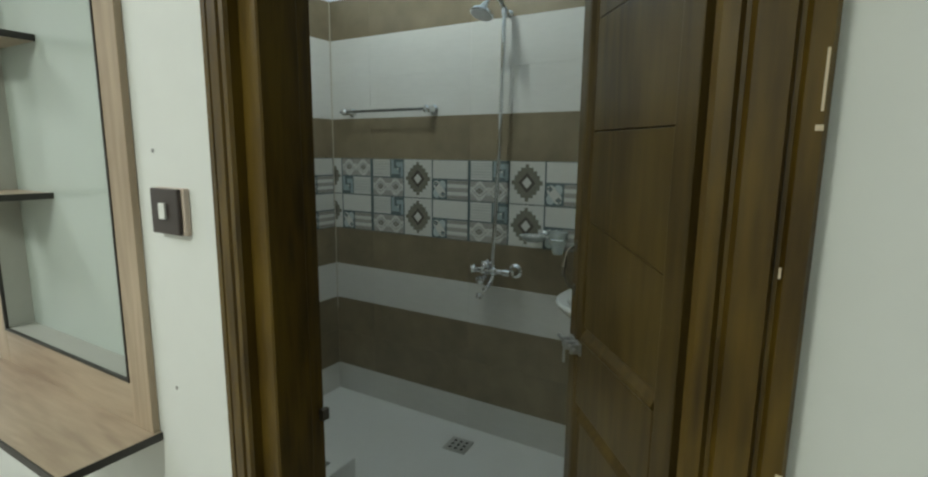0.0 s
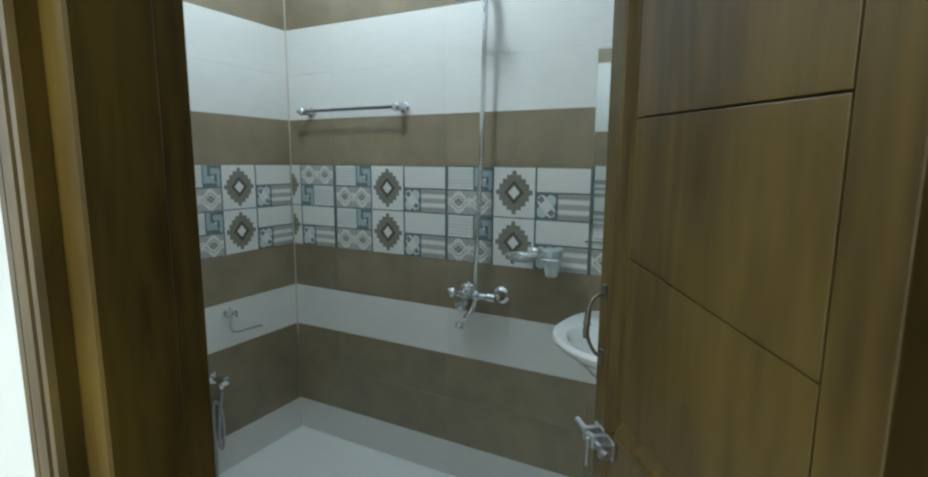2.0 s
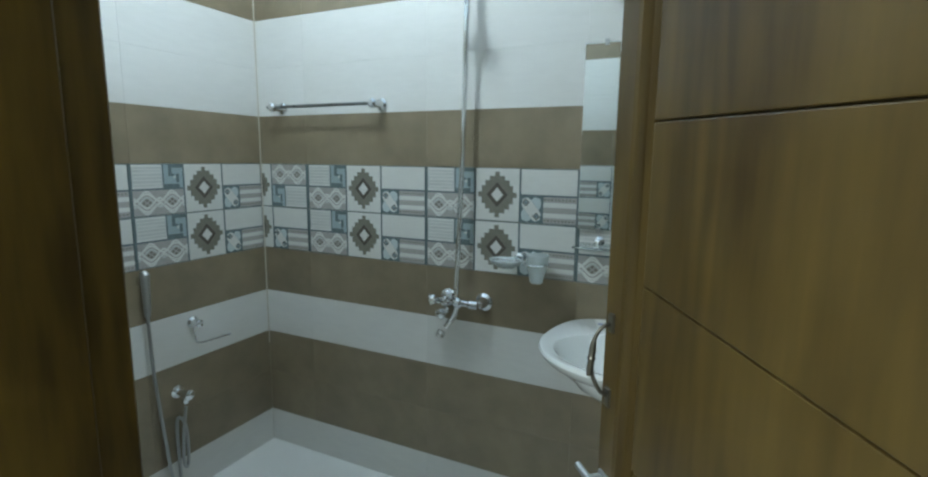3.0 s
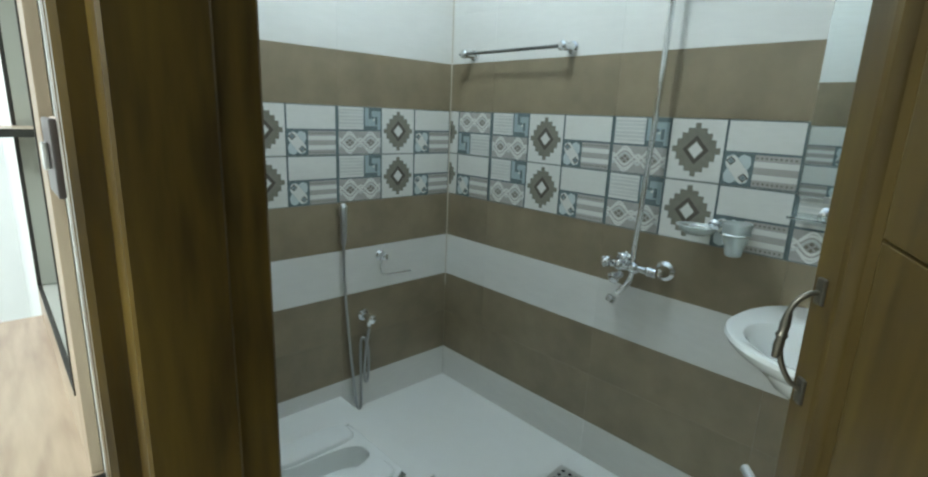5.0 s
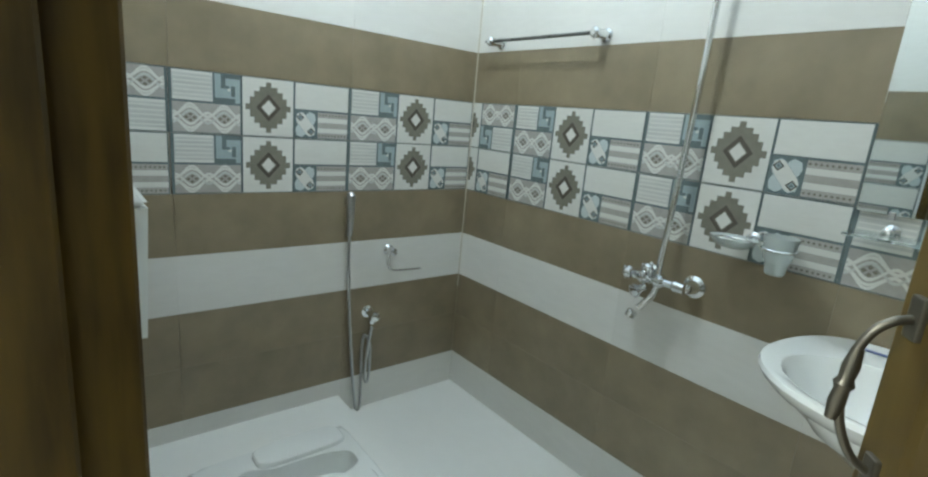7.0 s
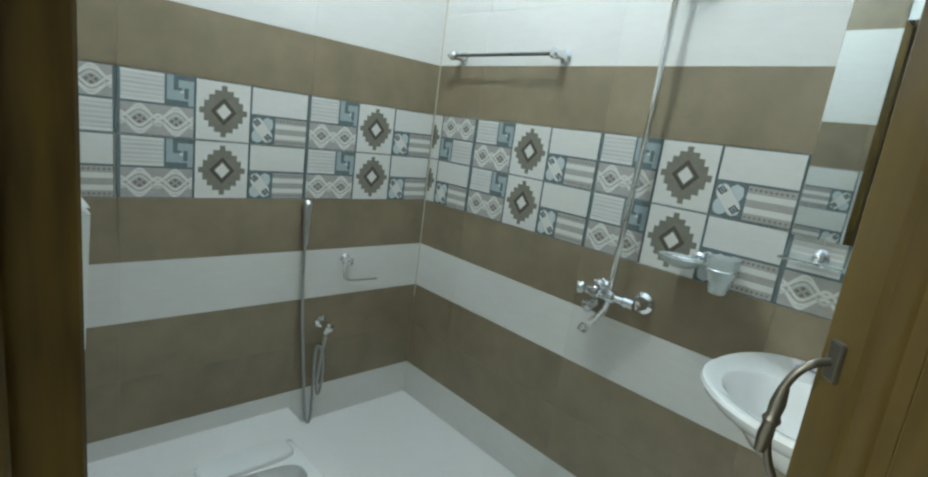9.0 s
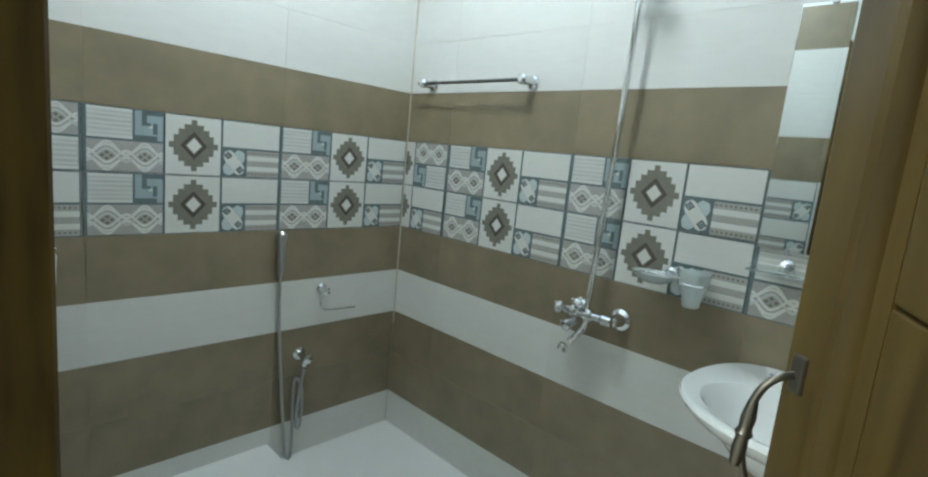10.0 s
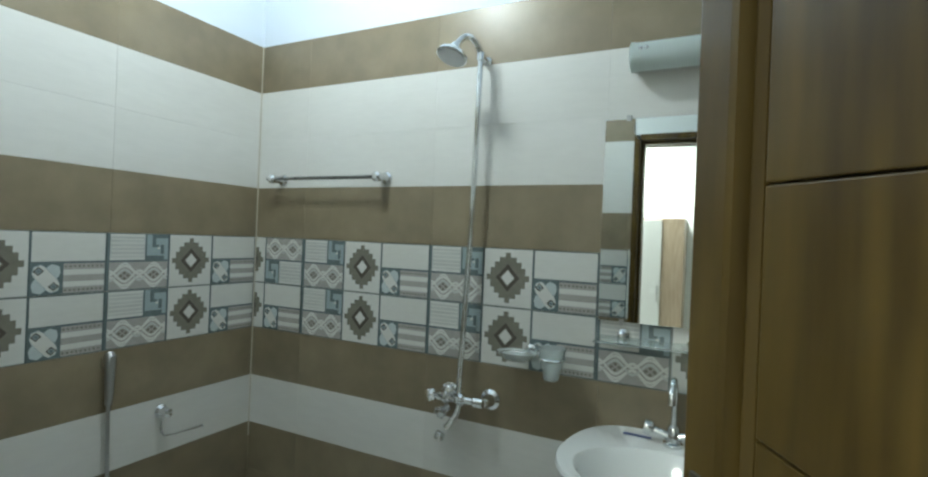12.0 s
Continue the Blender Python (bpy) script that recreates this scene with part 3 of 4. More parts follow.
# tube lamp over the mirror
lamp = empty("mirror_lamp", (-0.320, YS, 1.918), "unlit glass tube lamp above the wall mirror", "wall lamp")
part("backplate", box(-0.215, 0.215, -0.022, -0.0005, -0.030, 0.034, bevel=0.004), M_PLASTIC, lamp)
part("glass_cover", tube([(-0.212, -0.056, 0.0), (0.212, -0.056, 0.0)], 0.040, 24), M_FROST, lamp, "pale green frosted glass cover", True)
part("tube", tube([(-0.19, -0.056, 0.0), (0.19, -0.056, 0.0)], 0.012, 12), M_PLASTIC, lamp, "", True)
for x in (-0.216, 0.216):
    part("end_cap", lathe((1 if x > 0 else -1, 0, 0), [(-0.008, 0.042), (0.003, 0.042), (0.007, 0.03)], (x, -0.056, 0), 24), M_FROST, lamp, "", True)
for x in (-0.19, -0.175, 0.175, 0.19):
    part("screw", lathe((0, -1, 0), [(0, 0.005), (0.004, 0.005), (0.006, 0.003)], (x, -0.093, 0.012), 10), M_CHROME, lamp, "", True)

# glass shelf under the mirror
shelf = empty("glass_shelf", (-0.37, YS, 1.108), "clear glass shelf on chrome brackets under the mirror", "shelf")
part("pane", box(-0.235, 0.235, -0.120, -0.012, -0.003, 0.003, bevel=0.001), M_GLASS, shelf)
for x in (-0.17, 0.17):
    br = part("bracket", lathe((0, -1, 0), [(0, 0.017), (0.006, 0.017), (0.010, 0.010), (0.030, 0.009), (0.034, 0.012), (0.044, 0.012), (0.048, 0.006)], (x, -0.0005, 0.008), 18), M_CHROME, shelf, "", True)

# soap dish and tumbler
dish = empty("soap_dish", (-0.848, YS, 1.020), "clear glass soap dish on a chrome wall ring", "soap dish")
part("rosette", lathe((0, -1, 0), [(0, 0.020), (0.006, 0.020), (0.010, 0.012), (0.028, 0.009)], (0.025, -0.0005, 0.012), 18), M_CHROME, dish, "", True)
part("ring", tube([(0.045 * math.cos(a) * 1.2, -0.068 + 0.040 * math.sin(a), 0.008) for a in (2 * math.pi * k / 28 for k in range(29))], 0.003, 8), M_CHROME, dish, "", True)
bm = add_rings(bmesh.new(), [[Vector((1.3 * r * math.cos(a), -0.068 + r * math.sin(a), z)) for a in (2 * math.pi * k / 28 for k in range(28))]
                             for r, z in [(0.024, -0.012), (0.040, 0.0), (0.050, 0.016), (0.047, 0.017), (0.037, 0.005), (0.02, -0.007)]])
part("bowl", bm, M_MILK, dish, "", True)
cup = empty("tumbler_holder", (-0.736, YS, 1.016), "frosted glass tumbler in a chrome wall ring", "tumbler")
part("rosette", lathe((0, -1, 0), [(0, 0.020), (0.006, 0.020), (0.010, 0.012), (0.030, 0.009)], (0.0, -0.0005, 0.020), 18), M_CHROME, cup, "", True)
part("ring", tube([(0.041 * math.cos(a), -0.066 + 0.041 * math.sin(a), 0.014) for a in (2 * math.pi * k / 28 for k in range(29))], 0.003, 8), M_CHROME, cup, "", True)
part("tumbler", lathe((0, 0, 1), [(-0.052, 0.020), (-0.048, 0.024), (-0.020, 0.026), (-0.012, 0.033), (0.045, 0.042), (0.047, 0.041), (0.044, 0.039), (-0.010, 0.030), (-0.042, 0.021)], (0, -0.066, 0), 28), M_MILK, cup, "frosted glass tumbler", True)

# towel rail
rail = empty("towel_rail", (-1.694, YS, 1.593), "chrome towel rail on two wall brackets", "towel rail")
part("bar", tube([(-0.268, -0.062, 0), (0.290, -0.062, 0)], 0.0065, 14), M_RAIL, rail, "", True)
for x in (-0.238, 0.282):
    part("bracket", lathe((0, -1, 0), [(0, 0.024), (0.007, 0.024), (0.014, 0.017), (0.045, 0.014), (0.052, 0.017), (0.070, 0.018), (0.078, 0.010)], (x, -0.0005, 0), 20), M_CHROME, rail, "", True)

# shower mixer, riser and head
shower = empty("shower_set", (-1.038, YS, 0.851), "chrome wall shower mixer with riser pipe and round shower head", "shower")
body = part("mixer_body", lathe((1, 0, 0), [(-0.088, 0.008), (-0.084, 0.015), (-0.066, 0.016), (-0.056, 0.022), (-0.044, 0.022), (-0.036, 0.015), (-0.016, 0.014), (-0.008, 0.021), (0.012, 0.021), (0.020, 0.0125), (0.046, 0.0125), (0.052, 0.018), (0.084, 0.017), (0.088, 0.008)], (-0.005, -0.058, 0.0), 20), M_CHROME, shower, "", True)
for x in (-0.070, 0.080):
    part("wall_rosette", lathe((0, -1, 0), [(0, 0.034), (0.005, 0.034), (0.014, 0.022), (0.050, 0.015)], (x, -0.0005, 0.0), 22), M_CHROME, shower, "", True)


def star_knob(base, axis, size):
    """A turned knob with four lobes."""
    d = Vector(axis).normalized()
    k = part("tap_knob", lathe(d, [(0, 0.011), (0.018, 0.011), (0.022, size * 0.7), (0.034, size * 0.8), (0.042, size * 0.5), (0.045, 0.004)], base, 20), M_CHROME, shower, "", True)
    a = d.orthogonal().normalized()
    b = d.cross(a)
    for q in range(4):
        w = a * math.cos(q * math.pi / 2 + 0.4) + b * math.sin(q * math.pi / 2 + 0.4)
        part("lobe", lathe(w, [(size * 0.4, 0.007), (size * 0.95, 0.0085), (size * 1.1, 0.005)], Vector(base) + d * 0.029, 10), M_CHROME, k, "", True)


star_knob((-0.085, -0.060, 0.004), (-0.5, -1, 0.1), 0.021)
star_knob((-0.030, -0.062, 0.018), (-0.15, -0.8, 0.7), 0.021)
part("diverter_knob", lathe((-0.35, -1, -0.35), [(0, 0.012), (0.022, 0.013), (0.028, 0.020), (0.042, 0.021), (0.048, 0.012)], (-0.045, -0.066, -0.030), 18), M_CHROME, shower, "", True)
part("spout", tube(smooth_path([(-0.006, -0.058, -0.01), (-0.010, -0.070, -0.045), (-0.024, -0.084, -0.072), (-0.038, -0.092, -0.092)], 6), 0.0105, 14), M_CHROME, shower, "", True)
part("spout_tip", lathe((-0.3, -0.25, -1), [(0, 0.014), (0.004, 0.0165), (0.022, 0.0165), (0.024, 0.010)], (-0.049, -0.101, -0.104), 16), M_CHROME, shower, "", True)
part("riser", tube([(-0.014, -0.055, 0.01), (0.010, -0.055, 0.6), (0.020, -0.055, 1.135)], 0.0095, 14), M_CHROME, shower, "long chrome riser pipe", True)
part("riser_clip", lathe((0, -1, 0), [(0, 0.016), (0.004, 0.016), (0.008, 0.008), (0.050, 0.008)], (0.020, -0.0005, 1.130), 16), M_CHROME, shower, "", True)
part("riser_nut", lathe((0, 0, 1), [(0, 0.012), (0.003, 0.0145), (0.026, 0.0145), (0.030, 0.011)], (0.020, -0.055, 1.115), 12), M_CHROME, shower, "", True)
part("shower_arm", tube(smooth_path([(0.020, -0.055, 1.135), (0.014, -0.078, 1.165), (0.000, -0.112, 1.178), (-0.012, -0.142, 1.158), (-0.018, -0.160, 1.133)], 6), 0.0100, 14), M_CHROME, shower, "", True)
head_at, head_dir = Vector((-0.020, -0.162, 1.129)), Vector((-0.15, -0.36, -1)).normalized()
part("shower_head", lathe(head_dir, [(-0.012, 0.013), (0.0, 0.018), (0.010, 0.019), (0.018, 0.038), (0.027, 0.048), (0.036, 0.050), (0.038, 0.047)], head_at, 30), M_CHROME, shower, "round chrome shower head", True)
face = part("spray_face", lathe(head_dir, [(0.0, 0.045), (0.002, 0.044)], head_at + head_dir * 0.0385, 30), M_STEEL, shower, "", True)

# paper holder
holder = empty("paper_holder", (XL, 1.695, 0.715), "chrome toilet paper holder with an open bar", "toilet paper holder")
part("rosette", lathe((1, 0, 0), [(0, 0.024), (0.006, 0.024), (0.014, 0.016), (0.040, 0.013), (0.048, 0.016), (0.054, 0.008)], (0.0005, 0, 0), 20), M_CHROME, holder, "", True)
part("bar", tube(smooth_path([(0.040, -0.012, -0.004), (0.048, -0.026, -0.034), (0.050, -0.024, -0.062), (0.050, 0.000, -0.078), (0.050, 0.070, -0.082), (0.050, 0.128, -0.084)], 6), 0.004, 10), M_CHROME, holder, "", True)
part("bar_tip", lathe((0, 1, 0), [(0, 0.005), (0.004, 0.007), (0.009, 0.005)], (0.050, 0.128, -0.084), 12), M_CHROME, holder, "", True)

# hand spray with hose and angle valve
spray = empty("hand_spray", (XL, 1.534, 0.0), "toilet hand spray with a steel hose and angle valve", "hand spray")
part("wall_hook", box(0.0005, 0.024, -0.050, -0.026, 0.915, 0.945, bevel=0.003), M_CHROME, spray)
part("spray_handle", tube([(0.030, -0.038, 0.965), (0.036, -0.038, 0.955), (0.036, -0.038, 0.90), (0.032, -0.036, 0.83), (0.030, -0.036, 0.795)], 0.012, 14, radii=[0.012, 0.017, 0.0145, 0.0125, 0.010]), M_STEEL, spray, "slim dark steel spray handle", True)
part("hose", tube(smooth_path([(0.030, -0.036, 0.805), (0.026, -0.030, 0.60), (0.024, -0.006, 0.30), (0.024, 0.018, 0.06), (0.026, 0.028, 0.014), (0.028, 0.040, 0.018), (0.026, 0.046, 0.08), (0.026, 0.044, 0.32), (0.036, 0.056, 0.355), (0.046, 0.070, 0.30),
                               (0.044, 0.072, 0.18), (0.044, 0.062, 0.142), (0.046, 0.050, 0.18), (0.050, 0.056, 0.30), (0.050, 0.072, 0.40)], 6), 0.0062, 10), M_STEEL, spray, "flexible steel hose", True)
valve = part("angle_valve", lathe((1, 0, 0), [(0, 0.026), (0.005, 0.026), (0.010, 0.013), (0.060, 0.013), (0.064, 0.006)], (0.0005, 0.072, 0.452), 20), M_CHROME, spray, "", True)
part("valve_knob", lathe((1, 0, 0), [(0, 0.010), (0.004, 0.019), (0.016, 0.020), (0.022, 0.012)], (0.064, 0.072, 0.452), 16), M_CHROME, valve, "", True)
part("valve_outlet", lathe((0, 0, -1), [(0, 0.010), (0.016, 0.010), (0.018, 0.013), (0.034, 0.012)], (0.050, 0.072, 0.448), 14), M_CHROME, valve, "", True)

# cistern with flush pipe
cist = empty("flush_cistern", (-1.75, YE, 0.692), "white plastic flush cistern on the tiled wall above the squat toilet", "cistern")
bm = bmesh.new()
add_box(bm, -0.180, 0.180, 0.0005, 0.120, 0.0, 0.345)
for v in bm.verts:
    if v.co.z < 0.01:
        v.co.x *= 0.93
        v.co.y = min(v.co.y, 0.106)
bmesh.ops.bevel(bm, geom=bm.edges[:], offset=0.014, segments=4, affect="EDGES")
part("tank", bm, M_PLASTIC, cist, "", True)
bm = bmesh.new()
add_box(bm, -0.184, 0.184, 0.0005, 0.124, 0.338, 0.392)
for v in bm.verts:
    if v.co.z > 0.38:
        v.co.x *= 0.88
        v.co.y = 0.0005 if v.co.y < 0.01 else 0.088
bmesh.ops.bevel(bm, geom=bm.edges[:], offset=0.009, segments=4, affect="EDGES")
part("lid", bm, M_PLASTIC, cist, "", True)
part("inlet_plug", lathe((1, 0, 0), [(0, 0.011), (0.008, 0.011), (0.010, 0.006)], (0.179, 0.074, 0.262), 16), M_BLACK, cist, "round black side plug", True)
zz = [(0.060, 0.060, 0.005), (0.060, 0.062, -0.12), (0.058, 0.070, -0.20), (0.052, 0.076, -0.33), (0.044, 0.074, -0.46), (0.044, 0.070, -0.605)]
path = smooth_path(zz, 14)
part("flush_pipe", tube(path, 0.017, 12, radii=[0.0105 if i < 22 else 0.016 + 0.003 * (i % 2) for i in range(len(path))]), M_PLASTIC, cist, "corrugated white flush pipe", True)

# squat pan
pan = empty("squat_toilet", (-1.675, 1.1375, PZ), "white ceramic squat toilet pan set in a low platform", "squat toilet")
N = 48


def rrect(hx, hy, r, z, cy=0.0):
    out = []
    for k in range(N):
        a = 2 * math.pi * (k + 0.5) / N
        c, s = math.cos(a), math.sin(a)
        q = (abs(c / hx) ** r + abs(s / hy) ** r) ** (-1 / r)
        out.append(Vector((q * c, cy + q * s, z)))
    return out


cx, hy = 0.2, 0.2675


def keyhole(scale, z, hy=0.215, cy=0.012):
    """The pan's opening: narrow between the foot pads, wider at the hood."""
    out = []
    for k in range(N):
        a = 2 * math.pi * (k + 0.5) / N
        c, q = math.cos(a), math.sin(a)
        y = hy * scale * math.copysign(abs(q) ** 0.9, q)
        t = min(1, max(0, (-0.03 - y) / 0.10))
        w = 0.074 + 0.046 * t * t * (3 - 2 * t)
        out.append(Vector((w * scale * math.copysign(abs(c) ** 0.62, c), cy + y, z)))
    return out


rings = [rrect(0.1995, 0.267, 14, -0.07), rrect(0.1995, 0.267, 14, 0.009), rrect(0.197, 0.264, 12, 0.012), rrect(0.184, 0.251, 9, 0.0125), keyhole(1.06, 0.0130), keyhole(1.02, 0.0125), keyhole(1.0, 0.0115),
         keyhole(0.985, -0.004), keyhole(0.965, -0.045), keyhole(0.86, -0.085), keyhole(0.5, -0.095), keyhole(0.1, -0.098)]
part("pan", add_rings(bmesh.new(), rings), M_CERAMIC, pan, "", True)
for q in (-1, 1):
    pad = [[Vector((q * 0.1375 + sc * 0.0595 * math.copysign(abs(math.cos(a)) ** 0.45, math.cos(a)), 0.080 + sc * 0.158 * math.copysign(abs(math.sin(a)) ** 0.5, math.sin(a)), z)) for a in (2 * math.pi * k / 36 for k in range(36))]
           for sc, z in ((1.0, 0.010), (0.99, 0.022), (0.95, 0.028), (0.86, 0.029))]
    part("foot_pad", add_rings(bmesh.new(), pad), M_CERAMIC, pan, "", True)

# floor drain
drain = empty("floor_drain", (-1.157, 1.921, 0.0), "square steel floor drain grate", "floor drain", turn=4)
part("grate", box(-0.058, 0.058, -0.058, 0.058, 0.0005, 0.004, bevel=0.001), material("drain_steel", (0.55, 0.55, 0.52), 0.35, metal=0.5, spread=0.1), drain)
for i in range(3):
    for j in range(3):
        part("slot", lathe((0, 0, 1), [(0, 0.008), (0.0004, 0.0078)], (-0.03 + 0.03 * i, -0.03 + 0.03 * j, 0.0042), 12), M_BLACK, drain)

# ceiling lamps
globe = empty("globe_lamp", (BATH_LAMP[0], BATH_LAMP[1], CEIL), "round glass globe ceiling lamp, switched on", "ceiling lamp")
part("base", lathe((0, 0, -1), [(0.0005, 0.050), (0.018, 0.050), (0.024, 0.040), (0.030, 0.036)], (0, 0, 0), 28), M_PLASTIC, globe, "", True)
part("globe", lathe((0, 0, -1), [(0.080 - 0.080 * math.cos(a), 0.080 * math.sin(a)) for a in (math.pi * k / 12 for k in range(1, 13))], (0, 0, -0.026), 28), M_GLOBE, globe, "glowing glass globe", True)
for x, y, z in HALL_LAMPS:
    lampc = empty("ceiling_lamp", (x, y, HC), "round hall ceiling lamp, switched on", "ceiling lamp")
    part("housing", lathe((0, 0, -1), [(0.0005, 0.167), (0.020, 0.165), (0.024, 0.159), (0.022, 0.155)], (0, 0, 0), 32), M_PLASTIC, lampc, "", True)
    part("diffuser", lathe((0, 0, -1), [(0.0225, 0.154), (0.027, 0.149), (0.029, 0.08)], (0, 0, 0), 32), M_GLOW, lampc, "", True)

# ---- wall tiles ----
def tile_mesh(w, h, mat):
    bm = bmesh.new()
    g, t, c = 0.0002, 0.0062, 0.0004
    o = [(g, g), (w - g, g), (w - g, h - g), (g, h - g)]
    i = [(g + c, g + c), (w - g - c, g + c), (w - g - c, h - g - c), (g + c, h - g - c)]
    rings = [[Vector((x, t, z)) for x, z in o], [Vector((x, c, z)) for x, z in o], [Vector((x, 0, z)) for x, z in i]]
    add_rings(bm, rings)
    bmesh.ops.recalc_face_normals(bm, faces=bm.faces[:])
    me = bpy.data.meshes.new("tile")
    bm.to_mesh(me)
    bm.free()
    me.materials.append(mat)
    return me


MESHES = {}


def put_tile(me, name, parent, place, turn):
    ob = new(name, me)
    ob.parent = parent
    ob.matrix_basis = pose(*place, 0, 0, turn)
    return ob


DECOR_MATS = [M_SLATE, M_OFF, M_HATCH, M_TAUPE, M_DARK, M_ROSE, M_BLUE, M_PALE]
SLATE, OFF, HATCH, TAUPE, DARK, ROSE, BLUE, PALE = range(8)
U, V = 0.2, 0.201
WIDTH = {"medallion": 0.175, "plain": 0.208, "key": 0.212, "links": 0.212, "sliver": 0.175}


def poly(bm, pts, lift, mat, clip=0.0):
    """A thin raised plate with the given outline, lift millimetres proud of the tile."""
    if clip and max(p[0] for p in pts) <= clip:
        return
    pts = [(max(p[0], clip), p[1]) for p in pts]
    y = -lift / 1000
    top = [bm.verts.new((x, y, z)) for x, z in pts]
    low = [bm.verts.new((x, 0.0002, z)) for x, z in pts]
    f = bm.faces.new(top)
    f.material_index = mat
    for k in range(len(pts)):
        j = (k + 1) % len(pts)
        if pts[k] != pts[j]:
            bm.faces.new((top[k], top[j], low[j], low[k])).material_index = mat


def rect(bm, x0, x1, z0, z1, lift, mat, clip=0.0):
    poly(bm, [(x0, z0), (x1, z0), (x1, z1), (x0, z1)], lift, mat, clip)


def diamond(bm, x, z, r, lift, mat, clip=0.0):
    poly(bm, [(x - r, z), (x, z - r), (x + r, z), (x, z + r)], lift, mat, clip)


def motif_medallion(bm, clip=0.0):
    rect(bm, 0.0035, U - 0.0035, 0.003, V - 0.003, 0.2, OFF, clip)
    steps = [(0.010, 0.086), (0.010, 0.070), (0.034, 0.070), (0.034, 0.054), (0.054, 0.054), (0.054, 0.034), (0.070, 0.034), (0.070, 0.010), (0.086, 0.010)]
    q = steps + [(a, -b) for a, b in steps[::-1]]
    q = q + [(-a, b) for a, b in q[::-1]]
    poly(bm, [(U / 2 + a, V / 2 + b) for a, b in q], 0.4, TAUPE, clip)
    diamond(bm, U / 2, V / 2, 0.047, 0.6, DARK, clip)
    diamond(bm, U / 2, V / 2, 0.031, 0.7, TAUPE, clip)
    diamond(bm, U / 2, V / 2, 0.026, 0.8, OFF, clip)


def motif_plain(bm, x0, x1, z0, z1):
    rect(bm, x0, x1, z0, z1, 0.3, OFF)


def motif_stripes(bm, x0, x1, z0, z1):
    rect(bm, x0, x1, z0, z1, 0.2, ROSE)
    n = 5
    h = (z1 - z0) / n
    for k, m in enumerate((ROSE, OFF, TAUPE, OFF, ROSE)):
        if m != ROSE:
            rect(bm, x0, x1, z0 + k * h + 0.001, z0 + (k + 1) * h - 0.001, 0.4, ROSE if m == TAUPE else OFF)
    for k in range(int((x1 - x0) / 0.012)):
        for zr in (z0 + h * 0.5, z1 - h * 0.5):
            diamond(bm, x0 + 0.006 + 0.012 * k, zr, 0.004, 0.4, TAUPE)


def motif_cross(bm, x0, x1, z0, z1):
    """Two pale rounded bars crossing on slate, with dark ringed diamonds on one of them."""
    cx, cz, s, k = (x0 + x1) / 2, (z0 + z1) / 2, (z1 - z0) / 2, (x1 - x0) / (z1 - z0)
    rect(bm, x0, x1, z0, z1, 0.15, SLATE)
    half = [(-0.97, -0.40), (-0.86, -0.82), (-0.40, -0.97), (-0.12, -0.84), (0.84, 0.12), (0.97, 0.40), (0.86, 0.82), (0.40, 0.97), (0.12, 0.84), (-0.84, -0.12)]
    poly(bm, [(cx + p * s * k, cz + q * s) for p, q in half], 0.30, PALE)
    poly(bm, [(cx - p * s * k * 0.985, cz + q * s * 0.985) for p, q in half], 0.38, BLUE)
    poly(bm, [(cx - p * s * k * 0.93, cz + q * s * 0.93) for p, q in half], 0.45, OFF)
    for sx, sz in ((-1, 1), (1, -1)):
        px, pz = cx + sx * 0.52 * s * k, cz + sz * 0.52 * s
        diamond(bm, px, pz, 0.30 * s, 0.55, DARK)
        diamond(bm, px, pz, 0.19 * s, 0.62, BLUE)
        diamond(bm, px, pz, 0.11 * s, 0.70, SLATE)


def motif_square(bm, x0, x1, z0, z1):
    rect(bm, x0, x1, z0, z1, 0.3, HATCH)
    rect(bm, x0, x1, z1 - 0.009, z1, 0.45, OFF)
    rect(bm, x0, x1, z0, z0 + 0.009, 0.45, OFF)
    for k in range(5):
        z = z0 + 0.018 + k * (z1 - z0 - 0.036) / 4
        rect(bm, x0 + 0.003, x1 - 0.003, z - 0.002, z + 0.002, 0.45, OFF)


def motif_key(bm, x0, x1, z0, z1):
    rect(bm, x0, x1, z0, z1, 0.3, BLUE)
    w, h = x1 - x0, z1 - z0

    def bar(a, b, c, d, m=SLATE):
        rect(bm, x0 + a * w, x0 + b * w, z0 + c * h, z0 + d * h, 0.5, m)
    bar(0.24, 1.0, 0.86, 1.0)
    bar(0.24, 0.42, 0.50, 0.86)
    bar(0.42, 0.56, 0.50, 0.60)
    bar(0.64, 0.80, 0.22, 0.60)
    bar(0.0, 0.80, 0.0, 0.16)
    bar(0.50, 0.62, 0.42, 0.50, OFF)


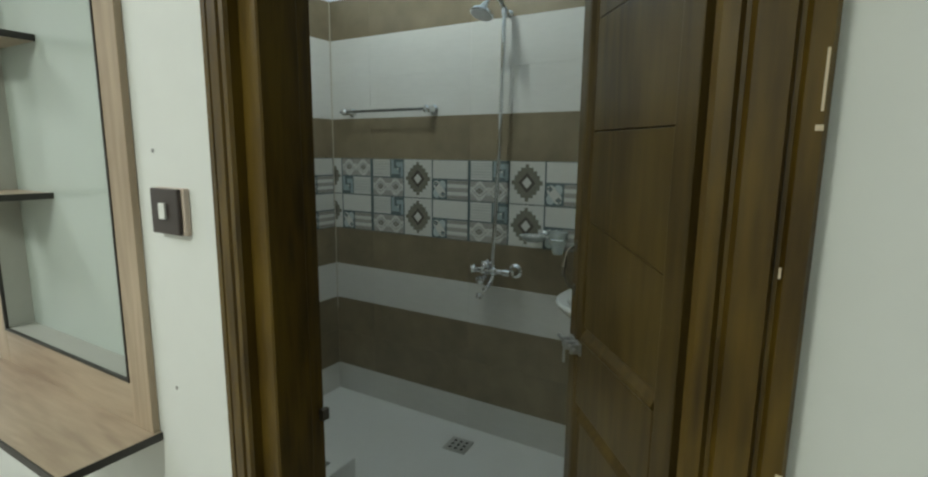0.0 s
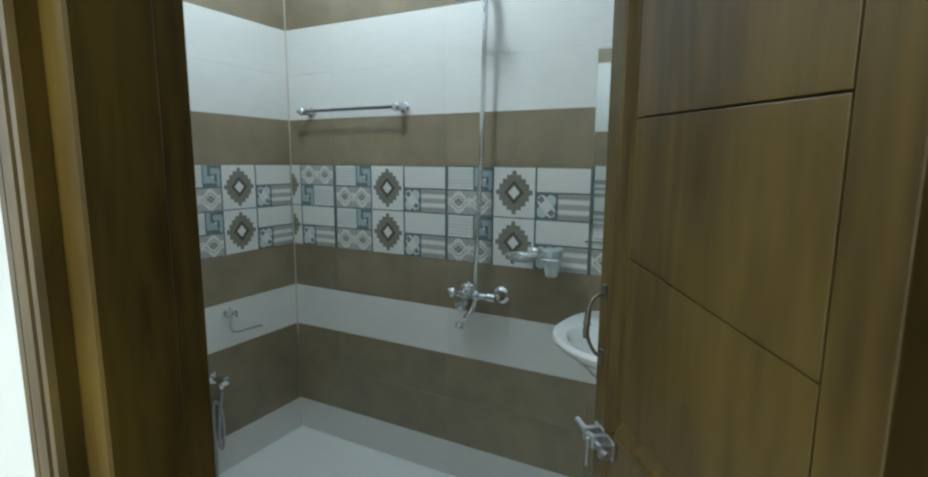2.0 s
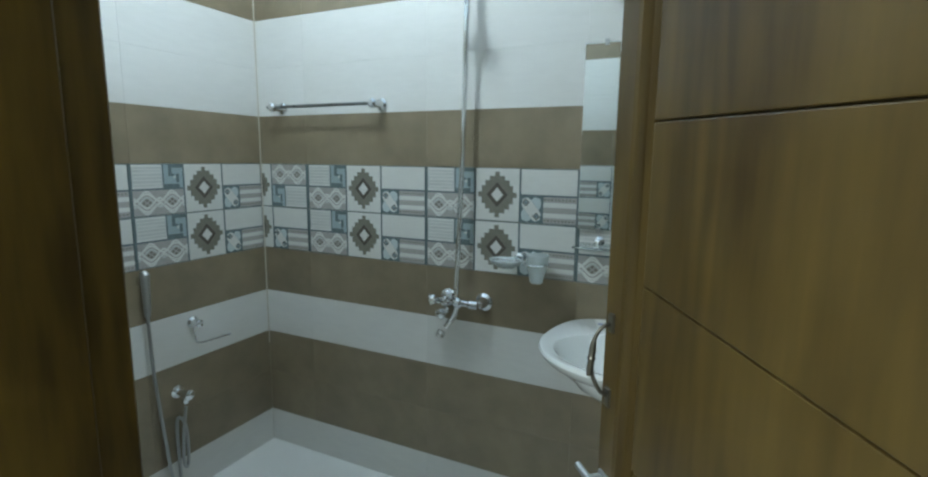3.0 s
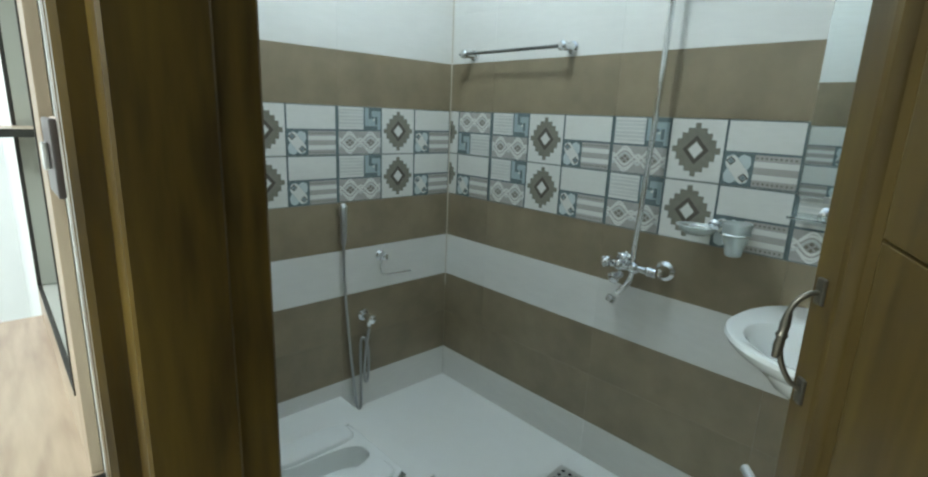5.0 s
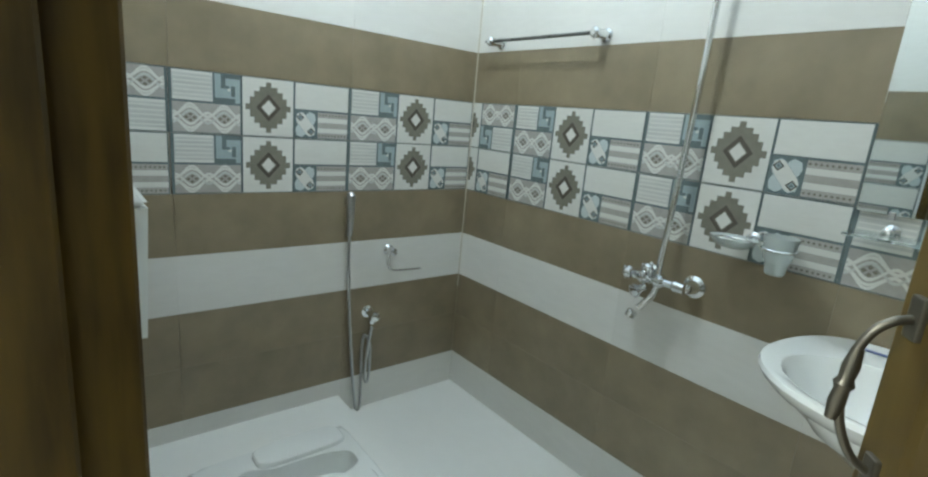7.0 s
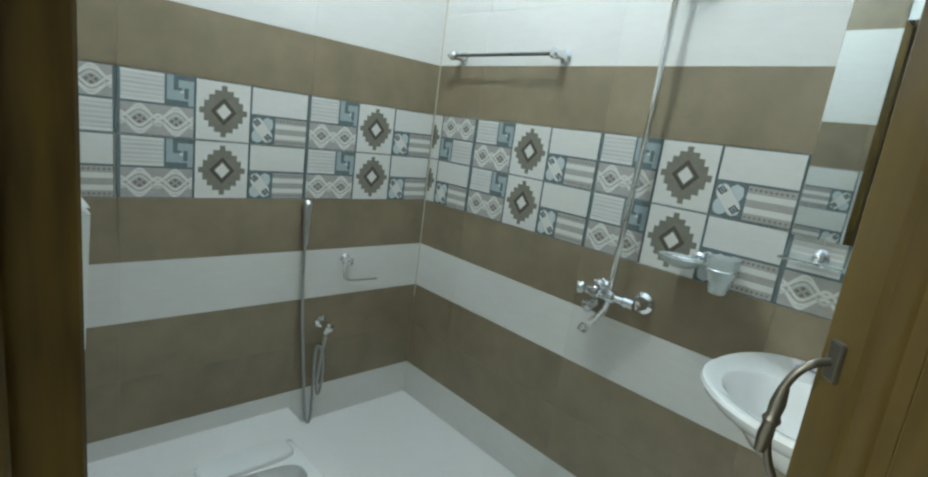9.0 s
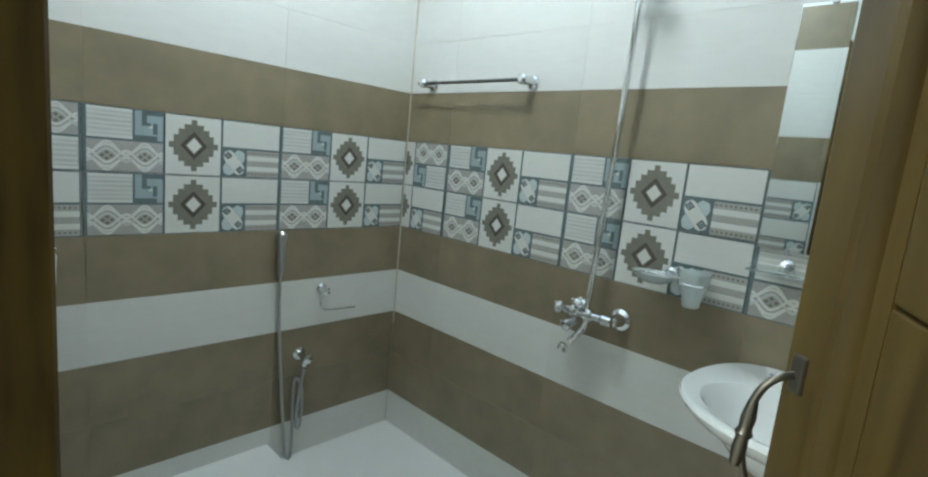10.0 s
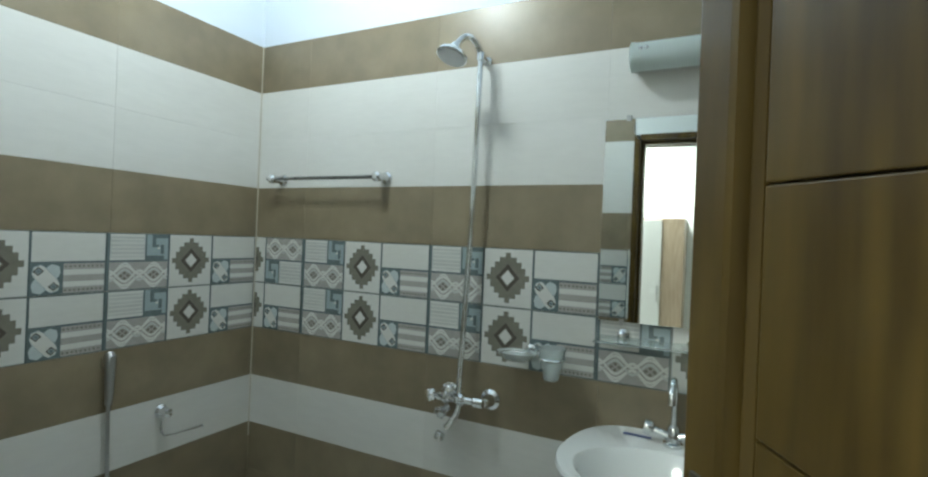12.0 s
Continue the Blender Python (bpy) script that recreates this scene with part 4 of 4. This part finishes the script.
def motif_links(bm, x0, x1, z0, z1):
    """Two chained ovals drawn with pale bands on grey, with a small flower in each."""
    rect(bm, x0, x1, z0, z1, 0.2, ROSE)
    w, h, cz = x1 - x0, z1 - z0, (z0 + z1) / 2
    n = 24
    for amp, half, mat, lift in ((0.46, 0.040, OFF, 0.30), (-0.46, 0.040, OFF, 0.34), (0.36, 0.040, OFF, 0.40), (-0.36, 0.040, OFF, 0.46), (0.22, 0.045, HATCH, 0.52), (-0.22, 0.045, OFF, 0.58)):
        up, dn = [], []
        for k in range(n + 1):
            c = -math.cos(4 * math.pi * k / n)
            z = cz + h * (amp * (0.55 + 0.45 * c) if abs(amp) > 0.3 else amp * (0.1 + 0.9 * c))
            up.append((x0 + w * k / n, min(z + half * h, z1)))
            dn.append((x0 + w * k / n, max(z - half * h, z0)))
        poly(bm, dn + up[::-1], lift, mat)
    for k in (0.25, 0.75):
        for dx, dz in ((0, 0.10), (-0.011, 0), (0.011, 0), (0, -0.10)):
            diamond(bm, x0 + w * k + dx, cz + dz * h, 0.0065, 0.7, TAUPE)


def decor_mesh(kind):
    bm = bmesh.new()
    x0 = 0.130 if kind == "sliver" else 0.0
    add_rings(bm, [[Vector((x, y, z)) for x, z in ((x0 + 0.0008, 0.0008), (U - 0.0008, 0.0008), (U - 0.0008, V - 0.0008), (x0 + 0.0008, V - 0.0008))] for y in (0.0062, 0.0)])
    a, b, lo, mid1, mid2, hi = 0.004, U - 0.004, 0.004, 0.099, 0.106, V - 0.004
    if kind == "medallion":
        motif_medallion(bm)
    if kind == "sliver":
        motif_medallion(bm, x0 + 0.001)
    if kind in ("plain", "plain_left"):
        motif_plain(bm, a, b, mid2, hi)
        motif_cross(bm, a, 0.078, lo, mid1)
        motif_stripes(bm, 0.084, b, lo, mid1)
    if kind == "key":
        motif_square(bm, a + 0.006, 0.118, mid2, hi)
        motif_key(bm, 0.124, b, mid2, hi)
        motif_links(bm, a + 0.005, b, lo, mid1)
    if kind == "links":
        motif_links(bm, a, b - 0.004, mid2, hi)
        motif_key(bm, a, 0.072, lo, mid1)
        motif_square(bm, 0.078, b - 0.004, lo, mid1)
    bmesh.ops.scale(bm, vec=(WIDTH[kind] / U, 1, 0.194 / V), verts=bm.verts[:])
    me = bpy.data.meshes.new("patterned_tile")
    bm.to_mesh(me)
    bm.free()
    for m in DECOR_MATS:
        me.materials.append(m)
    return me


DECOR = {k: decor_mesh(k) for k in ("medallion", "sliver", "plain", "key", "links")}


def pieces(s0, s1, joint):
    """The spans between s0 and s1 that joints every 0.6 m make."""
    cuts = [s0] + [joint + 0.6 * k for k in range(-9, 10) if s0 + 0.012 < joint + 0.6 * k < s1 - 0.012] + [s1]
    return list(zip(cuts, cuts[1:]))


def tile_wall(parent, s0, s1, joint, at, turn, cells, holes=()):
    """Tiles along one wall. at(s, z) gives the place of a point s metres along; holes are (from, to, below) stretches left open."""
    for z0, z1, kind in COURSES:
        spans = [(s0, s1)]
        for h0, h1, top in holes:
            if z0 < top - 0.02:
                spans = [(a, b) for p, q in spans for a, b in ((p, min(q, h0)), (max(p, h1), q)) if b - a > 0.01]
        for p, q in spans:
            if kind == "D":
                low = z0 < 1.1
                for c0, what in cells:
                    if c0 >= p - 0.002 and c0 + WIDTH[what] <= q + 0.02 or what == "sliver":
                        k = "plain" if what == "links" and low else what
                        put_tile(DECOR[k], "patterned_tile", parent, at(c0 + (0 if what != "sliver" else 0), z0), turn)
                continue
            for a, b in pieces(p, q, joint):
                key = (round(b - a, 3), round(z1 - z0, 3), kind)
                if key not in MESHES:
                    MESHES[key] = tile_mesh(b - a, z1 - z0, M_BROWN if kind == "B" else M_CREAM)
                put_tile(MESHES[key], "tile", parent, at(a, z0), turn)


ORDER = ["key", "medallion", "plain"]


def row(start, first, end):
    """Patterned cells one after another from start, the three kinds in turn."""
    out, x, k = [], start, first
    while x < end:
        out.append((x, ORDER[k % 3]))
        x += WIDTH[ORDER[k % 3]]
        k += 1
    return out


tile_wall(wall_left, YE, YS, 0.9, lambda s, z: (XL, s, z), 90, [(0.684, "links")] + row(0.896, 0, YS - 0.1))
tile_wall(wall_shower, XL, XR, -1.810, lambda s, z: (s, YS, z), 0, [(-2.197, "sliver"), (-2.022, "links")] + row(-1.810, 0, XR))
tile_wall(wall_right, -YS, -YE, -YS + 0.42, lambda s, z: (XR, -s, z), -90, row(-YS + 0.02, 1, -YE))
tile_wall(wall_entry, -XR, -XL, 0.765, lambda s, z: (-s, YE, z), 180, row(0.755, 2, -XL), holes=[(-(OPEN_R + FR), -(OPEN_L - FR), 2.2)])
